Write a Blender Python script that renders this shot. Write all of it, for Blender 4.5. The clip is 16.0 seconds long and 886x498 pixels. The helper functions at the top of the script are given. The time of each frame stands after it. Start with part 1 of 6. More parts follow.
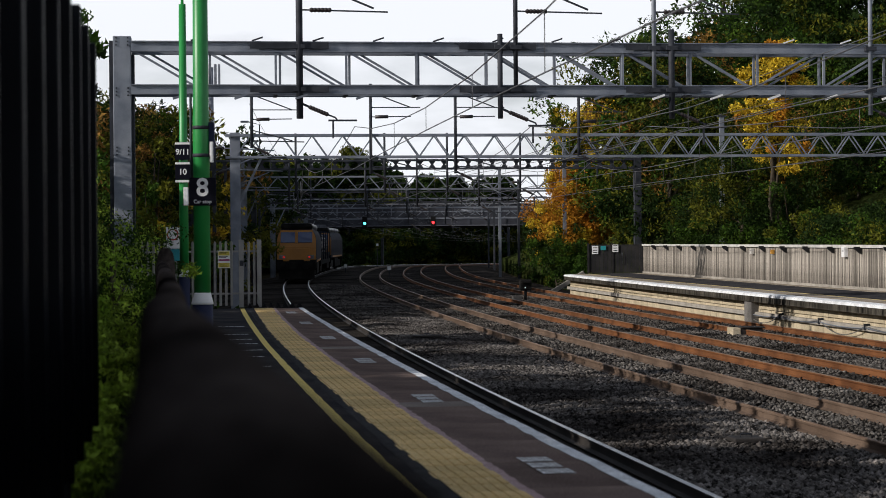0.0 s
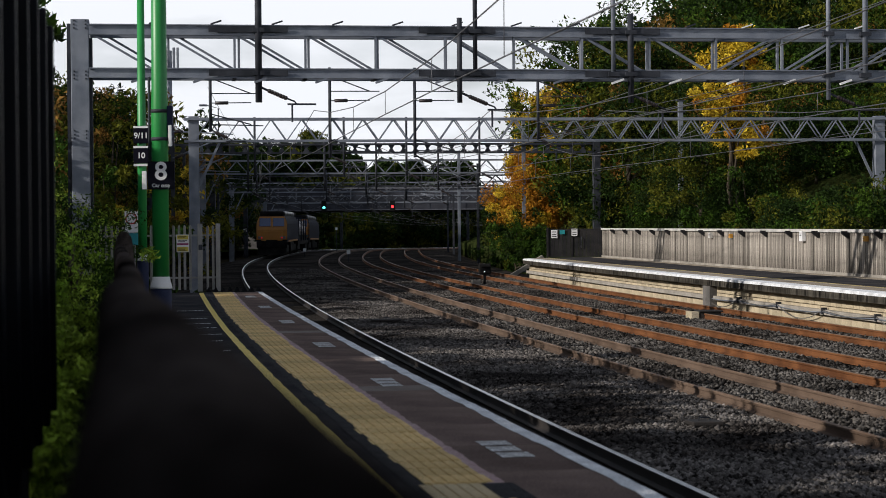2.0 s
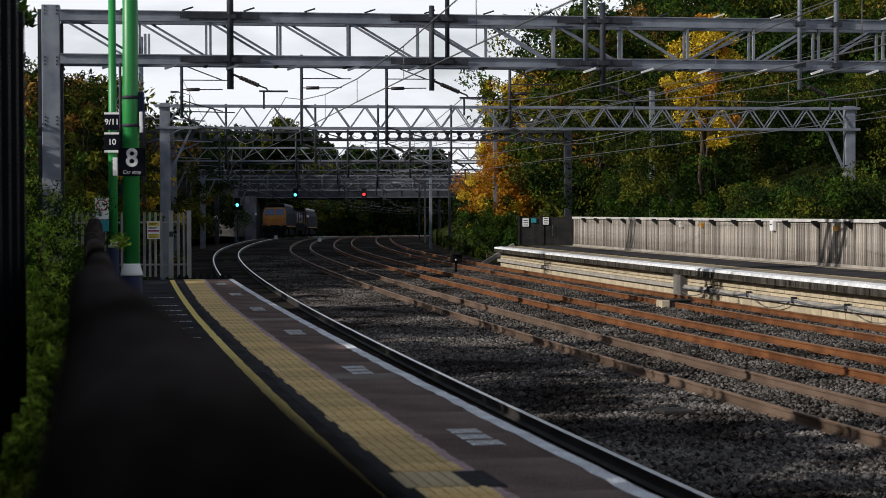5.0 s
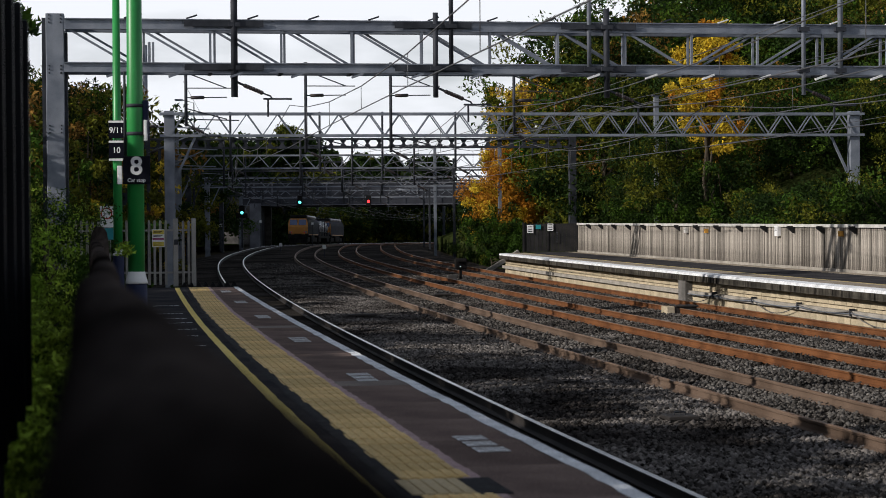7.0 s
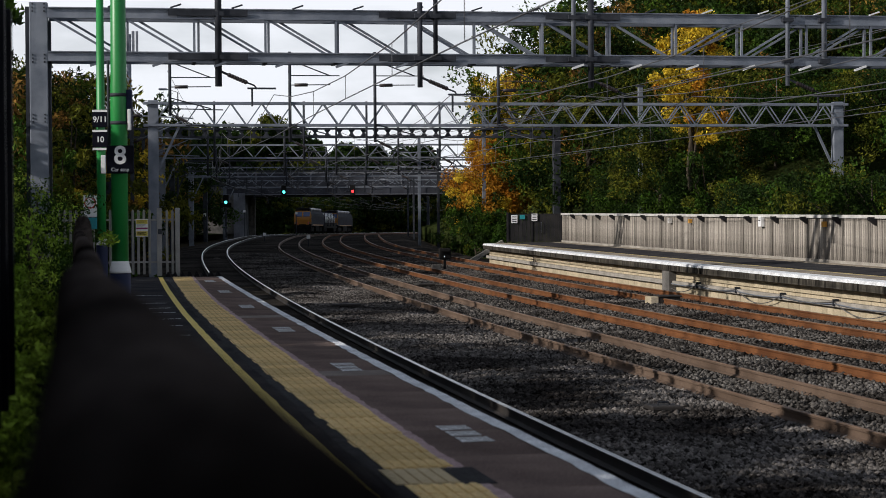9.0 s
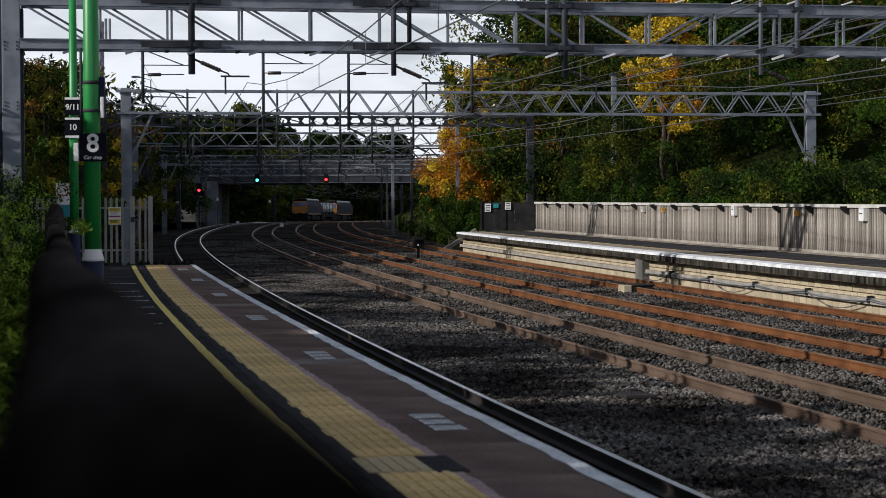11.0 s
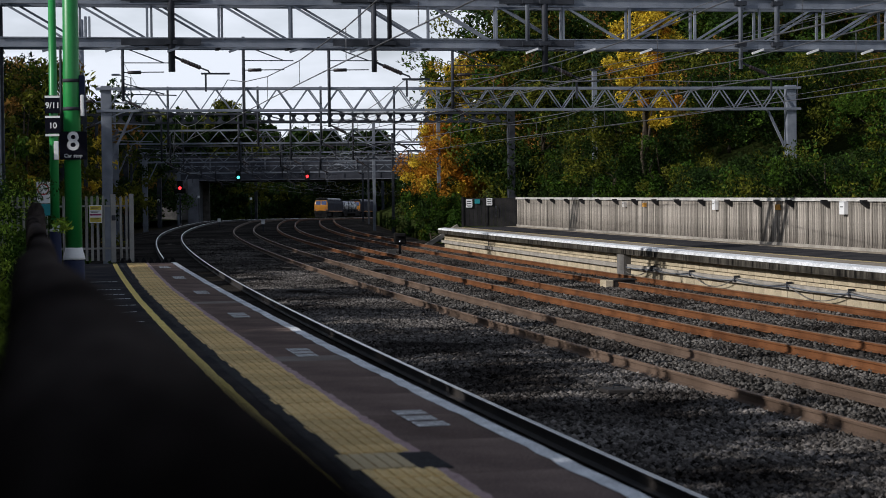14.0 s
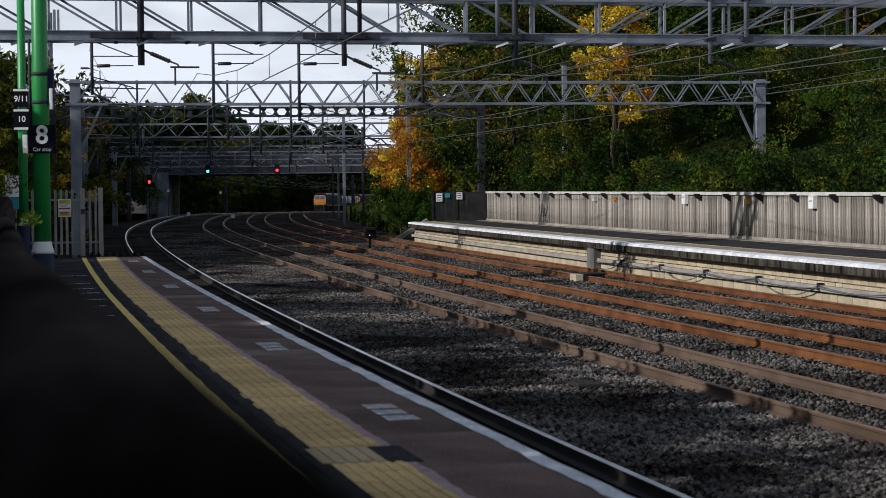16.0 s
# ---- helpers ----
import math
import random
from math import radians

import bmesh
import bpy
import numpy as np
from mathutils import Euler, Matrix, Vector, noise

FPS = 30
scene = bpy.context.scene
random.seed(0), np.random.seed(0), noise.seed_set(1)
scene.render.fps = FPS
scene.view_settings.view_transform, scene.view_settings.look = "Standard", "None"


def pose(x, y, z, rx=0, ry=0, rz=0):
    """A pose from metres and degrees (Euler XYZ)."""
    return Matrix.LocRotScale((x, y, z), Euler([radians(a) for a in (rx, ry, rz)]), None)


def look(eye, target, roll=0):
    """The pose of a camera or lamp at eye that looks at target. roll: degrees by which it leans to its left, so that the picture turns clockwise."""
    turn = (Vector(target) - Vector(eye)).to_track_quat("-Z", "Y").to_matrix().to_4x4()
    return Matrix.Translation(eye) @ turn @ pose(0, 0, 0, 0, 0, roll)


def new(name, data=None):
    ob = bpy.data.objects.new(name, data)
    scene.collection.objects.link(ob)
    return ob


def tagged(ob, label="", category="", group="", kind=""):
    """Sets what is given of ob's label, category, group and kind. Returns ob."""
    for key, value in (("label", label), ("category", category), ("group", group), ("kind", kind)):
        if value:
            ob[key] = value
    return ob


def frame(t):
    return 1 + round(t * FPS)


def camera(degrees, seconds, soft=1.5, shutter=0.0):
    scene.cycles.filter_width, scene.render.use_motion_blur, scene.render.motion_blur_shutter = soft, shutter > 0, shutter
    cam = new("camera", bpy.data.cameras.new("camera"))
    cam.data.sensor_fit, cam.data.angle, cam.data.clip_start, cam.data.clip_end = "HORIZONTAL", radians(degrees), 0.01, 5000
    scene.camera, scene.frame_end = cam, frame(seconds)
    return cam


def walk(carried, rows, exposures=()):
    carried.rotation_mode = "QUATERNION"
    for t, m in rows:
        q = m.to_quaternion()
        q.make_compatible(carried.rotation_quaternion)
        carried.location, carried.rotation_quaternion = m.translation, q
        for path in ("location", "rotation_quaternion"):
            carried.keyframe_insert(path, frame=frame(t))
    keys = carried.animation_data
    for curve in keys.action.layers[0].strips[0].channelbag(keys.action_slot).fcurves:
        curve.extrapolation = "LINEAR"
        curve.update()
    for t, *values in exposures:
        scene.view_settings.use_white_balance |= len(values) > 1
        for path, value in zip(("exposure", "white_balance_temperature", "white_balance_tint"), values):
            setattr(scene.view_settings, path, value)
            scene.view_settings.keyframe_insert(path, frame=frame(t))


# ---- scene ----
cam = camera(25.68, 16.0, soft=0.8)
cam.data.dof.use_dof, cam.data.dof.focus_distance, cam.data.dof.aperture_fstop = True, 75.0, 4.0
EYE = 1.75
ROWS = [
    (0.0, 89.755, 0.454, -0.003), (0.5, 89.651, 0.512, 0.148), (1.0, 89.547, 0.560, 0.229), (1.5, 89.537, 0.416, -0.308),
    (2.0, 89.276, 0.432, -1.202), (2.5, 89.412, 0.404, -1.365), (3.0, 89.460, 0.416, -1.404), (3.5, 89.364, 0.354, -1.783),
    (4.0, 89.079, 0.180, -2.058), (4.2, 88.841, 0.170, -2.072), (6.3, 89.073, 0.297, -1.900), (6.5, 88.958, 0.369, -1.918),
    (7.0, 89.120, 0.421, -1.909), (7.5, 89.009, 0.341, -1.916), (8.0, 89.003, 0.316, -2.123), (8.5, 88.948, 0.393, -2.350),
    (9.0, 88.820, 0.331, -2.377), (9.2, 88.805, 0.300, -2.487), (11.3, 88.287, 0.230, -3.172), (11.5, 88.121, 0.200, -3.155),
    (12.0, 88.151, 0.190, -3.243), (12.5, 88.031, 0.180, -3.242), (13.0, 88.011, 0.120, -3.380), (13.5, 88.465, 0.443, -3.455),
    (14.0, 88.357, 0.600, -3.707), (14.5, 88.233, 0.509, -3.897), (15.0, 88.092, 0.400, -4.179), (15.5, 87.940, 0.321, -4.588),
    (16.0, 88.171, 0.565, -4.589),
]
walk(cam, [(t, pose(0, 0, EYE, rx, ry, rz)) for t, rx, ry, rz in ROWS], [(0.0, 0.0, 6350, 10), (4.0, 0.0, 6350, 10), (9.0, -0.03, 6300, 10), (12.5, -0.08, 6100, 10), (16.0, -0.12, 6000, 10)])

# ---- world and sun ----
SUN_AZ, SUN_EL = -112.0, 25.0  # azimuth clockwise from +y, elevation
world = bpy.data.worlds.new("sky")
scene.world = world
world.use_nodes = True
nt = world.node_tree
nt.nodes.clear()
w_out = nt.nodes.new("ShaderNodeOutputWorld")
w_bg = nt.nodes.new("ShaderNodeBackground")
w_sky = nt.nodes.new("ShaderNodeTexSky")
w_sky.sky_type, w_sky.sun_disc = "NISHITA", False
w_sky.sun_elevation, w_sky.sun_rotation = radians(SUN_EL), radians(SUN_AZ)
w_co = nt.nodes.new("ShaderNodeTexCoord")
w_map = nt.nodes.new("ShaderNodeMapping")
w_map.inputs["Scale"].default_value = (1.0, 1.0, 3.2)
w_noise = nt.nodes.new("ShaderNodeTexNoise")
w_noise.inputs["Scale"].default_value, w_noise.inputs["Detail"].default_value = 6.0, 7.0
w_noise.inputs["Roughness"].default_value = 0.5
w_ramp = nt.nodes.new("ShaderNodeValToRGB")
w_ramp.color_ramp.elements[0].position, w_ramp.color_ramp.elements[1].position = 0.12, 0.50
w_sep = nt.nodes.new("ShaderNodeSeparateXYZ")
w_high = nt.nodes.new("ShaderNodeMapRange")
w_high.inputs["From Min"].default_value, w_high.inputs["From Max"].default_value = 0.13, 0.36
w_high.inputs["To Min"].default_value, w_high.inputs["To Max"].default_value = 1.0, 0.16
w_cover = nt.nodes.new("ShaderNodeMath")
w_cover.operation = "MULTIPLY"
w_mix = nt.nodes.new("ShaderNodeMix")
w_mix.data_type = "RGBA"
w_mix.inputs[7].default_value = (18.8, 19.1, 19.8, 1)
for a, b in ((w_co.outputs["Generated"], w_map.inputs[0]), (w_map.outputs[0], w_noise.inputs["Vector"]), (w_noise.outputs["Fac"], w_ramp.inputs[0]),
             (w_co.outputs["Generated"], w_sep.inputs[0]), (w_sep.outputs[2], w_high.inputs[0]), (w_ramp.outputs[0], w_cover.inputs[0]), (w_high.outputs[0], w_cover.inputs[1]), (w_cover.outputs[0], w_mix.inputs[0]), (w_sky.outputs[0], w_mix.inputs[6]), (w_mix.outputs[2], w_bg.inputs[0]), (w_bg.outputs[0], w_out.inputs[0])):
    nt.links.new(a, b)
w_bg.inputs[1].default_value = 0.05
sun = new("sun", bpy.data.lights.new("sun", "SUN"))
sun.data.energy, sun.data.angle, sun.data.color = 3.9, radians(0.6), (1.0, 0.93, 0.84)
sun_to = Vector((math.sin(radians(SUN_AZ)) * math.cos(radians(SUN_EL)), math.cos(radians(SUN_AZ)) * math.cos(radians(SUN_EL)), math.sin(radians(SUN_EL))))
sun.matrix_world = look(sun_to * 200, (0, 0, 0))


# ---- materials ----
def material(name, base, second=None, scale=4.0, rough=0.8, metal=0.0, bump=0.0, bump_scale=60.0, vary=0.0, fine=0.25, stretch=(1, 1, 1), island=False, spec=None, emit=None, power=0.0):
    """Two colours mixed by coarse noise, darkened by fine grain, with bump at a finer scale and a shift for each object."""
    m = bpy.data.materials.new(name)
    m.use_nodes = True
    t = m.node_tree
    n, link = t.nodes, t.links
    sh = n["Principled BSDF"]
    sh.inputs["Roughness"].default_value, sh.inputs["Metallic"].default_value = rough, metal
    sh.inputs["Specular IOR Level"].default_value = spec if spec is not None else 0.5 * max(0.0, min(1.0, (0.85 - rough) / 0.4))
    if emit:
        sh.inputs["Emission Color"].default_value, sh.inputs["Emission Strength"].default_value = (*emit, 1), power
    co, mp = n.new("ShaderNodeTexCoord"), n.new("ShaderNodeMapping")
    mp.inputs["Scale"].default_value = stretch
    link.new(co.outputs["Object"], mp.inputs[0])
    big, small = n.new("ShaderNodeTexNoise"), n.new("ShaderNodeTexNoise")
    big.inputs["Scale"].default_value, big.inputs["Detail"].default_value = scale, 5
    small.inputs["Scale"].default_value, small.inputs["Detail"].default_value = bump_scale, 4
    link.new(mp.outputs[0], big.inputs["Vector"])
    link.new(mp.outputs[0], small.inputs["Vector"])
    ramp = n.new("ShaderNodeValToRGB")
    ramp.color_ramp.elements[0].position, ramp.color_ramp.elements[1].position = 0.36, 0.64
    ramp.color_ramp.elements[0].color = (*base, 1)
    ramp.color_ramp.elements[1].color = (*(second or base), 1)
    link.new(big.outputs["Fac"], ramp.inputs[0])
    hsv = n.new("ShaderNodeHueSaturation")
    link.new(ramp.outputs[0], hsv.inputs["Color"])
    grain = n.new("ShaderNodeMapRange")
    grain.inputs["From Min"].default_value, grain.inputs["From Max"].default_value = 0.3, 0.7
    grain.inputs["To Min"].default_value, grain.inputs["To Max"].default_value = 1 - fine, 1 + fine
    link.new(small.outputs["Fac"], grain.inputs["Value"])
    value = grain.outputs[0]
    if vary:
        src = n.new("ShaderNodeNewGeometry").outputs["Random Per Island"] if island else n.new("ShaderNodeObjectInfo").outputs["Random"]
        rnd, mul = n.new("ShaderNodeMapRange"), n.new("ShaderNodeMath")
        rnd.inputs["To Min"].default_value, rnd.inputs["To Max"].default_value = 1 - vary, 1 + vary
        mul.operation = "MULTIPLY"
        link.new(src, rnd.inputs["Value"])
        link.new(rnd.outputs[0], mul.inputs[0])
        link.new(value, mul.inputs[1])
        value = mul.outputs[0]
    link.new(value, hsv.inputs["Value"])
    link.new(hsv.outputs[0], sh.inputs["Base Color"])
    if bump:
        bp = n.new("ShaderNodeBump")
        bp.inputs["Strength"].default_value, bp.inputs["Distance"].default_value = bump, 0.02
        link.new(small.outputs["Fac"], bp.inputs["Height"])
        link.new(bp.outputs[0], sh.inputs["Normal"])
    return m


def leaf_material(name, one, two, through_light=0.22):
    """Leaves of two mixed colours, each leaf a shade of its own, letting some light through."""
    m = material(name, one, two, 0.9, 0.7, vary=0.6, island=True, fine=0.1, spec=0.1)
    t = m.node_tree
    sh, out = t.nodes["Principled BSDF"], t.nodes["Material Output"]
    tr, mix = t.nodes.new("ShaderNodeBsdfTranslucent"), t.nodes.new("ShaderNodeMixShader")
    t.links.new(sh.inputs["Base Color"].links[0].from_socket, tr.inputs["Color"])
    mix.inputs[0].default_value = through_light
    t.links.new(sh.outputs[0], mix.inputs[1])
    t.links.new(tr.outputs[0], mix.inputs[2])
    t.links.new(mix.outputs[0], out.inputs[0])
    return m


SEAM = material("bitumen", (0.018, 0.018, 0.021), (0.034, 0.034, 0.038), 5, 0.8, bump=0.6, bump_scale=40, fine=0.4)
ASPHALT = material("asphalt", (0.04, 0.04, 0.045), (0.07, 0.066, 0.066), 1.2, 0.9, bump=0.5, bump_scale=70, fine=0.35)
PATCH = material("asphalt_patch", (0.05, 0.053, 0.06), (0.085, 0.085, 0.092), 3, 0.85, bump=0.5, bump_scale=60, fine=0.3)
PAVING = material("paving_slab", (0.14, 0.104, 0.092), (0.24, 0.18, 0.155), 0.9, 0.85, bump=0.3, bump_scale=50, vary=0.12, fine=0.3)
PAVING_PALE = material("paving_slab_pale", (0.22, 0.19, 0.17), (0.29, 0.25, 0.22), 2, 0.85, bump=0.3, vary=0.1, fine=0.3)
TACTILE = material("tactile_yellow", (0.68, 0.48, 0.20), (0.80, 0.59, 0.29), 2.5, 0.8, bump=0.2, vary=0.16, fine=0.22)
TACTILE_PALE = material("tactile_buff", (0.52, 0.41, 0.24), (0.62, 0.50, 0.31), 2.5, 0.8, bump=0.2, vary=0.1, fine=0.2)
PINK = material("pink_mortar", (0.42, 0.30, 0.30), (0.52, 0.39, 0.38), 6, 0.9, bump=0.5, fine=0.35)
YELLOW_PAINT = material("yellow_paint", (0.78, 0.58, 0.14), (0.88, 0.68, 0.2), 5, 0.7, bump=0.2, fine=0.2)
WHITE_PAINT = material("white_paint", (0.60, 0.61, 0.63), (0.86, 0.87, 0.89), 2.2, 0.7, bump=0.2, bump_scale=30, fine=0.25)
WORN_WHITE = material("worn_white_paint", (0.40, 0.39, 0.38), (0.86, 0.86, 0.86), 9, 0.8, fine=0.4, bump_scale=40)
BUFF = material("buff_paving", (0.25, 0.215, 0.17), (0.36, 0.31, 0.25), 1.0, 0.85, bump=0.3, fine=0.3)
FADED_YELLOW = material("faded_yellow_paint", (0.36, 0.29, 0.14), (0.55, 0.44, 0.2), 3, 0.8, fine=0.3)
CONCRETE = material("concrete", (0.26, 0.24, 0.21), (0.38, 0.35, 0.31), 1.4, 0.85, bump=0.4, fine=0.3)
DARK_CONCRETE = material("dark_concrete", (0.10, 0.095, 0.09), (0.17, 0.16, 0.15), 1.5, 0.9, bump=0.4, fine=0.3)
BLOCK = material("pale_block", (0.40, 0.335, 0.23), (0.56, 0.48, 0.355), 1.1, 0.85, bump=0.4, bump_scale=30, vary=0.16, fine=0.22)
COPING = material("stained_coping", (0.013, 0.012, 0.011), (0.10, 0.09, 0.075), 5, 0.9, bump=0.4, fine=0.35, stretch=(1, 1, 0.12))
BALLAST_BED = material("ballast_bed", (0.022, 0.020, 0.018), (0.055, 0.049, 0.044), 0.35, 0.95, bump=1.0, bump_scale=16, fine=0.6)
STONE = material("ballast_stone", (0.032, 0.029, 0.027), (0.125, 0.115, 0.106), 0.5, 0.9, vary=0.9, island=True, fine=0.2)
STONE_BROWN = material("ballast_stone_brown", (0.034, 0.030, 0.028), (0.165, 0.15, 0.14), 0.5, 0.9, vary=0.9, island=True, fine=0.2)
RUST = material("rusty_rail", (0.10, 0.040, 0.017), (0.19, 0.080, 0.033), 1.1, 0.75, bump=0.2, fine=0.2)
RUST_PALE = material("weathered_rail", (0.085, 0.058, 0.042), (0.15, 0.105, 0.078), 0.8, 0.75, bump=0.2, fine=0.2)
RAIL_DARK = material("dark_rail", (0.022, 0.02, 0.02), (0.04, 0.035, 0.032), 1, 0.7, fine=0.2)
RAIL_TOP = material("polished_rail_top", (0.55, 0.55, 0.56), (0.7, 0.7, 0.7), 2, 0.32, 0.9, fine=0.05)
RAIL_TOP_RUST = material("dull_rail_top", (0.17, 0.10, 0.06), (0.25, 0.16, 0.10), 2, 0.55, 0.3, fine=0.1)
SLEEPER = material("sleeper", (0.12, 0.105, 0.09), (0.2, 0.18, 0.16), 3, 0.9, bump=0.3, vary=0.15, island=True)
GALV = material("galvanised_steel", (0.15, 0.168, 0.205), (0.24, 0.26, 0.30), 1.5, 0.6, 0.25, bump=0.1, vary=0.08, fine=0.12)
GALV_DARK = material("dark_steel", (0.022, 0.025, 0.032), (0.05, 0.054, 0.066), 2, 0.65, 0.15, fine=0.15)
INSULATOR = material("brown_insulator", (0.012, 0.009, 0.010), (0.03, 0.02, 0.02), 3, 0.45)
WIRE = material("wire", (0.10, 0.10, 0.11), (0.16, 0.16, 0.17), 1, 0.5, 0.5)
GREEN = material("green_post_paint", (0.018, 0.22, 0.045), (0.024, 0.27, 0.06), 1.2, 0.4, fine=0.08)
NAVY = material("navy_paint", (0.008, 0.014, 0.05), (0.012, 0.02, 0.07), 2, 0.6, fine=0.1)
SIGN_BLACK = material("sign_black", (0.006, 0.006, 0.012), None, 2, 0.5, fine=0.05, spec=0.08)
SIGN_WHITE = material("sign_white", (0.78, 0.78, 0.78), None, 3, 0.5, fine=0.04)
SIGN_YELLOW = material("sign_yellow", (0.62, 0.50, 0.07), None, 3, 0.5, fine=0.05)
SIGN_ORANGE = material("sign_orange", (0.60, 0.30, 0.05), None, 3, 0.5, fine=0.05)
SIGN_PURPLE = material("sign_purple", (0.28, 0.02, 0.12), None, 3, 0.5, fine=0.05)
SIGN_TEAL = material("sign_teal", (0.02, 0.25, 0.28), None, 3, 0.5, fine=0.05)
SIGN_RED = material("sign_red", (0.55, 0.03, 0.03), None, 3, 0.5, fine=0.05)
PALE_STEEL = material("palisade_steel", (0.26, 0.25, 0.235), (0.34, 0.33, 0.31), 2, 0.65, 0.1, vary=0.1, fine=0.12)
BLACK_FENCE = material("black_fence_paint", (0.0025, 0.003, 0.005), (0.006, 0.007, 0.011), 2, 0.45, 0.0, vary=0.25, spec=0.1, fine=0.12)
RUBBER = material("black_rubber", (0.008, 0.008, 0.009), (0.016, 0.016, 0.016), 4, 0.8)
BOARD = material("weathered_board", (0.07, 0.062, 0.054), (0.31, 0.28, 0.245), 9.0, 0.85, bump=0.3, vary=0.42, fine=0.6, stretch=(1, 1, 0.07), bump_scale=45)
BOARD_DARK = material("dark_board", (0.014, 0.014, 0.016), (0.03, 0.028, 0.028), 2, 0.7, vary=0.2)
RAIL_WOOD = material("pale_fence_rail", (0.42, 0.41, 0.39), (0.58, 0.56, 0.53), 2, 0.8, bump=0.2, fine=0.2)
# the lighter tone paints in the light on the barrier's top, spread by noise
OLD_WOOD = material("old_dark_wood", (0.005, 0.0042, 0.0038), (0.075, 0.062, 0.056), 1.6, 0.95, spec=0.0, bump=0.5, bump_scale=25, fine=0.35, stretch=(1, 0.3, 1))
EARTH = material("earth", (0.035, 0.03, 0.02), (0.06, 0.05, 0.03), 0.4, 0.95, bump=0.6, bump_scale=9, fine=0.4)
GRASS_GROUND = material("rough_grass_ground", (0.018, 0.026, 0.008), (0.035, 0.043, 0.013), 0.3, 0.95, bump=0.6, bump_scale=9, fine=0.4)
BARK = material("bark", (0.05, 0.04, 0.03), (0.10, 0.085, 0.065), 4, 0.9, bump=0.5, bump_scale=20)
LEAF_GREEN = leaf_material("leaf_green", (0.020, 0.052, 0.006), (0.050, 0.092, 0.008))
LEAF_DARK = leaf_material("leaf_dark", (0.010, 0.024, 0.004), (0.022, 0.042, 0.006))
LEAF_OLIVE = leaf_material("leaf_olive", (0.055, 0.070, 0.007), (0.115, 0.115, 0.011))
LEAF_YELLOW = leaf_material("leaf_yellow", (0.50, 0.34, 0.022), (0.60, 0.45, 0.045))
LEAF_ORANGE = leaf_material("leaf_orange", (0.36, 0.145, 0.014), (0.44, 0.22, 0.022))
LEAF_RUST = leaf_material("leaf_rust", (0.17, 0.085, 0.02), (0.24, 0.14, 0.03))
# lighter than real leaves: the sun on them is put into the colour
LEAF_SUNLIT = leaf_material("leaf_sunlit", (0.20, 0.33, 0.03), (0.34, 0.42, 0.06))
BRIDGE_STEEL = material("bridge_girder", (0.03, 0.032, 0.04), (0.06, 0.063, 0.078), 0.6, 0.75, fine=0.2, vary=0.1)
BRIDGE_PALE = material("bridge_concrete", (0.11, 0.113, 0.13), (0.20, 0.205, 0.23), 0.5, 0.85, bump=0.3)
LOCO_YELLOW = material("loco_cab_yellow", (0.36, 0.145, 0.010), (0.44, 0.185, 0.014), 1.2, 0.4, fine=0.08)
LOCO_BLUE = material("loco_side_blue", (0.012, 0.014, 0.025), (0.022, 0.025, 0.04), 1, 0.75, fine=0.1)
# grey raised so that the roof's sky sheen is in the colour
LOCO_ROOF = material("loco_roof_sheen_grey", (0.10, 0.105, 0.115), (0.17, 0.175, 0.19), 1, 0.35, fine=0.15)
BLACK_STEEL = material("black_underframe", (0.008, 0.008, 0.009), (0.02, 0.019, 0.018), 2, 0.8, fine=0.2)
CAB_GLASS = material("cab_glass", (0.05, 0.07, 0.16), (0.06, 0.09, 0.2), 1, 0.08, fine=0.02, spec=0.9)
TANK = material("tank_pale", (0.55, 0.56, 0.58), (0.70, 0.71, 0.73), 1, 0.3, 0.3, fine=0.1)
LAMP_GREEN = material("signal_green_light", (0.1, 0.5, 0.5), emit=(0.10, 0.9, 0.85), power=3.5)
LAMP_RED = material("signal_red_light", (0.5, 0.05, 0.03), emit=(1.0, 0.03, 0.035), power=3.5)
TAIL_RED = material("tail_lamp", (0.5, 0.02, 0.01), emit=(1.0, 0.05, 0.03), power=0.35)
LAMP_WHITE = material("marker_light", (0.7, 0.7, 0.7), emit=(0.8, 0.9, 1.0), power=0.25)


# ---- mesh helpers ----
def part(name, bm, mat, parent=None, label=""):
    me = bpy.data.meshes.new(name)
    bm.to_mesh(me)
    bm.free()
    for m in mat if isinstance(mat, (list, tuple)) else [mat]:
        me.materials.append(m)
    ob = new(name, me)
    ob.parent = parent
    if label:
        ob["label"] = label
    return ob


def from_arrays(name, verts, faces, mat, parent=None, smooth=False):
    me = bpy.data.meshes.new(name)
    me.from_pydata([tuple(v) for v in verts], [], [tuple(f) for f in faces])
    for m in mat if isinstance(mat, (list, tuple)) else [mat]:
        me.materials.append(m)
    if smooth:
        me.polygons.foreach_set("use_smooth", [True] * len(me.polygons))
    me.update()
    ob = new(name, me)
    ob.parent = parent
    return ob


def empty(name, m=None):
    ob = new(name)
    if m is not None:
        ob.matrix_basis = m
    return ob


def box(bm, x0, x1, y0, y1, z0, z1, m=None, bevel=0.0):
    g = bmesh.ops.create_cube(bm, size=1.0, matrix=Matrix.LocRotScale(((x0 + x1) / 2, (y0 + y1) / 2, (z0 + z1) / 2), None, (x1 - x0, y1 - y0, z1 - z0)))
    vs = g["verts"]
    if bevel:
        es = list({e for v in vs for e in v.link_edges})
        r = bmesh.ops.bevel(bm, geom=es, offset=bevel, segments=2, profile=0.5, affect="EDGES")
        vs = list({v for f in r["faces"] for v in f.verts} | {v for v in vs if v.is_valid})
    if m is not None:
        bmesh.ops.transform(bm, matrix=m, verts=vs)
    return bm


def boxed(*a, **k):
    return box(bmesh.new(), *a, **k)


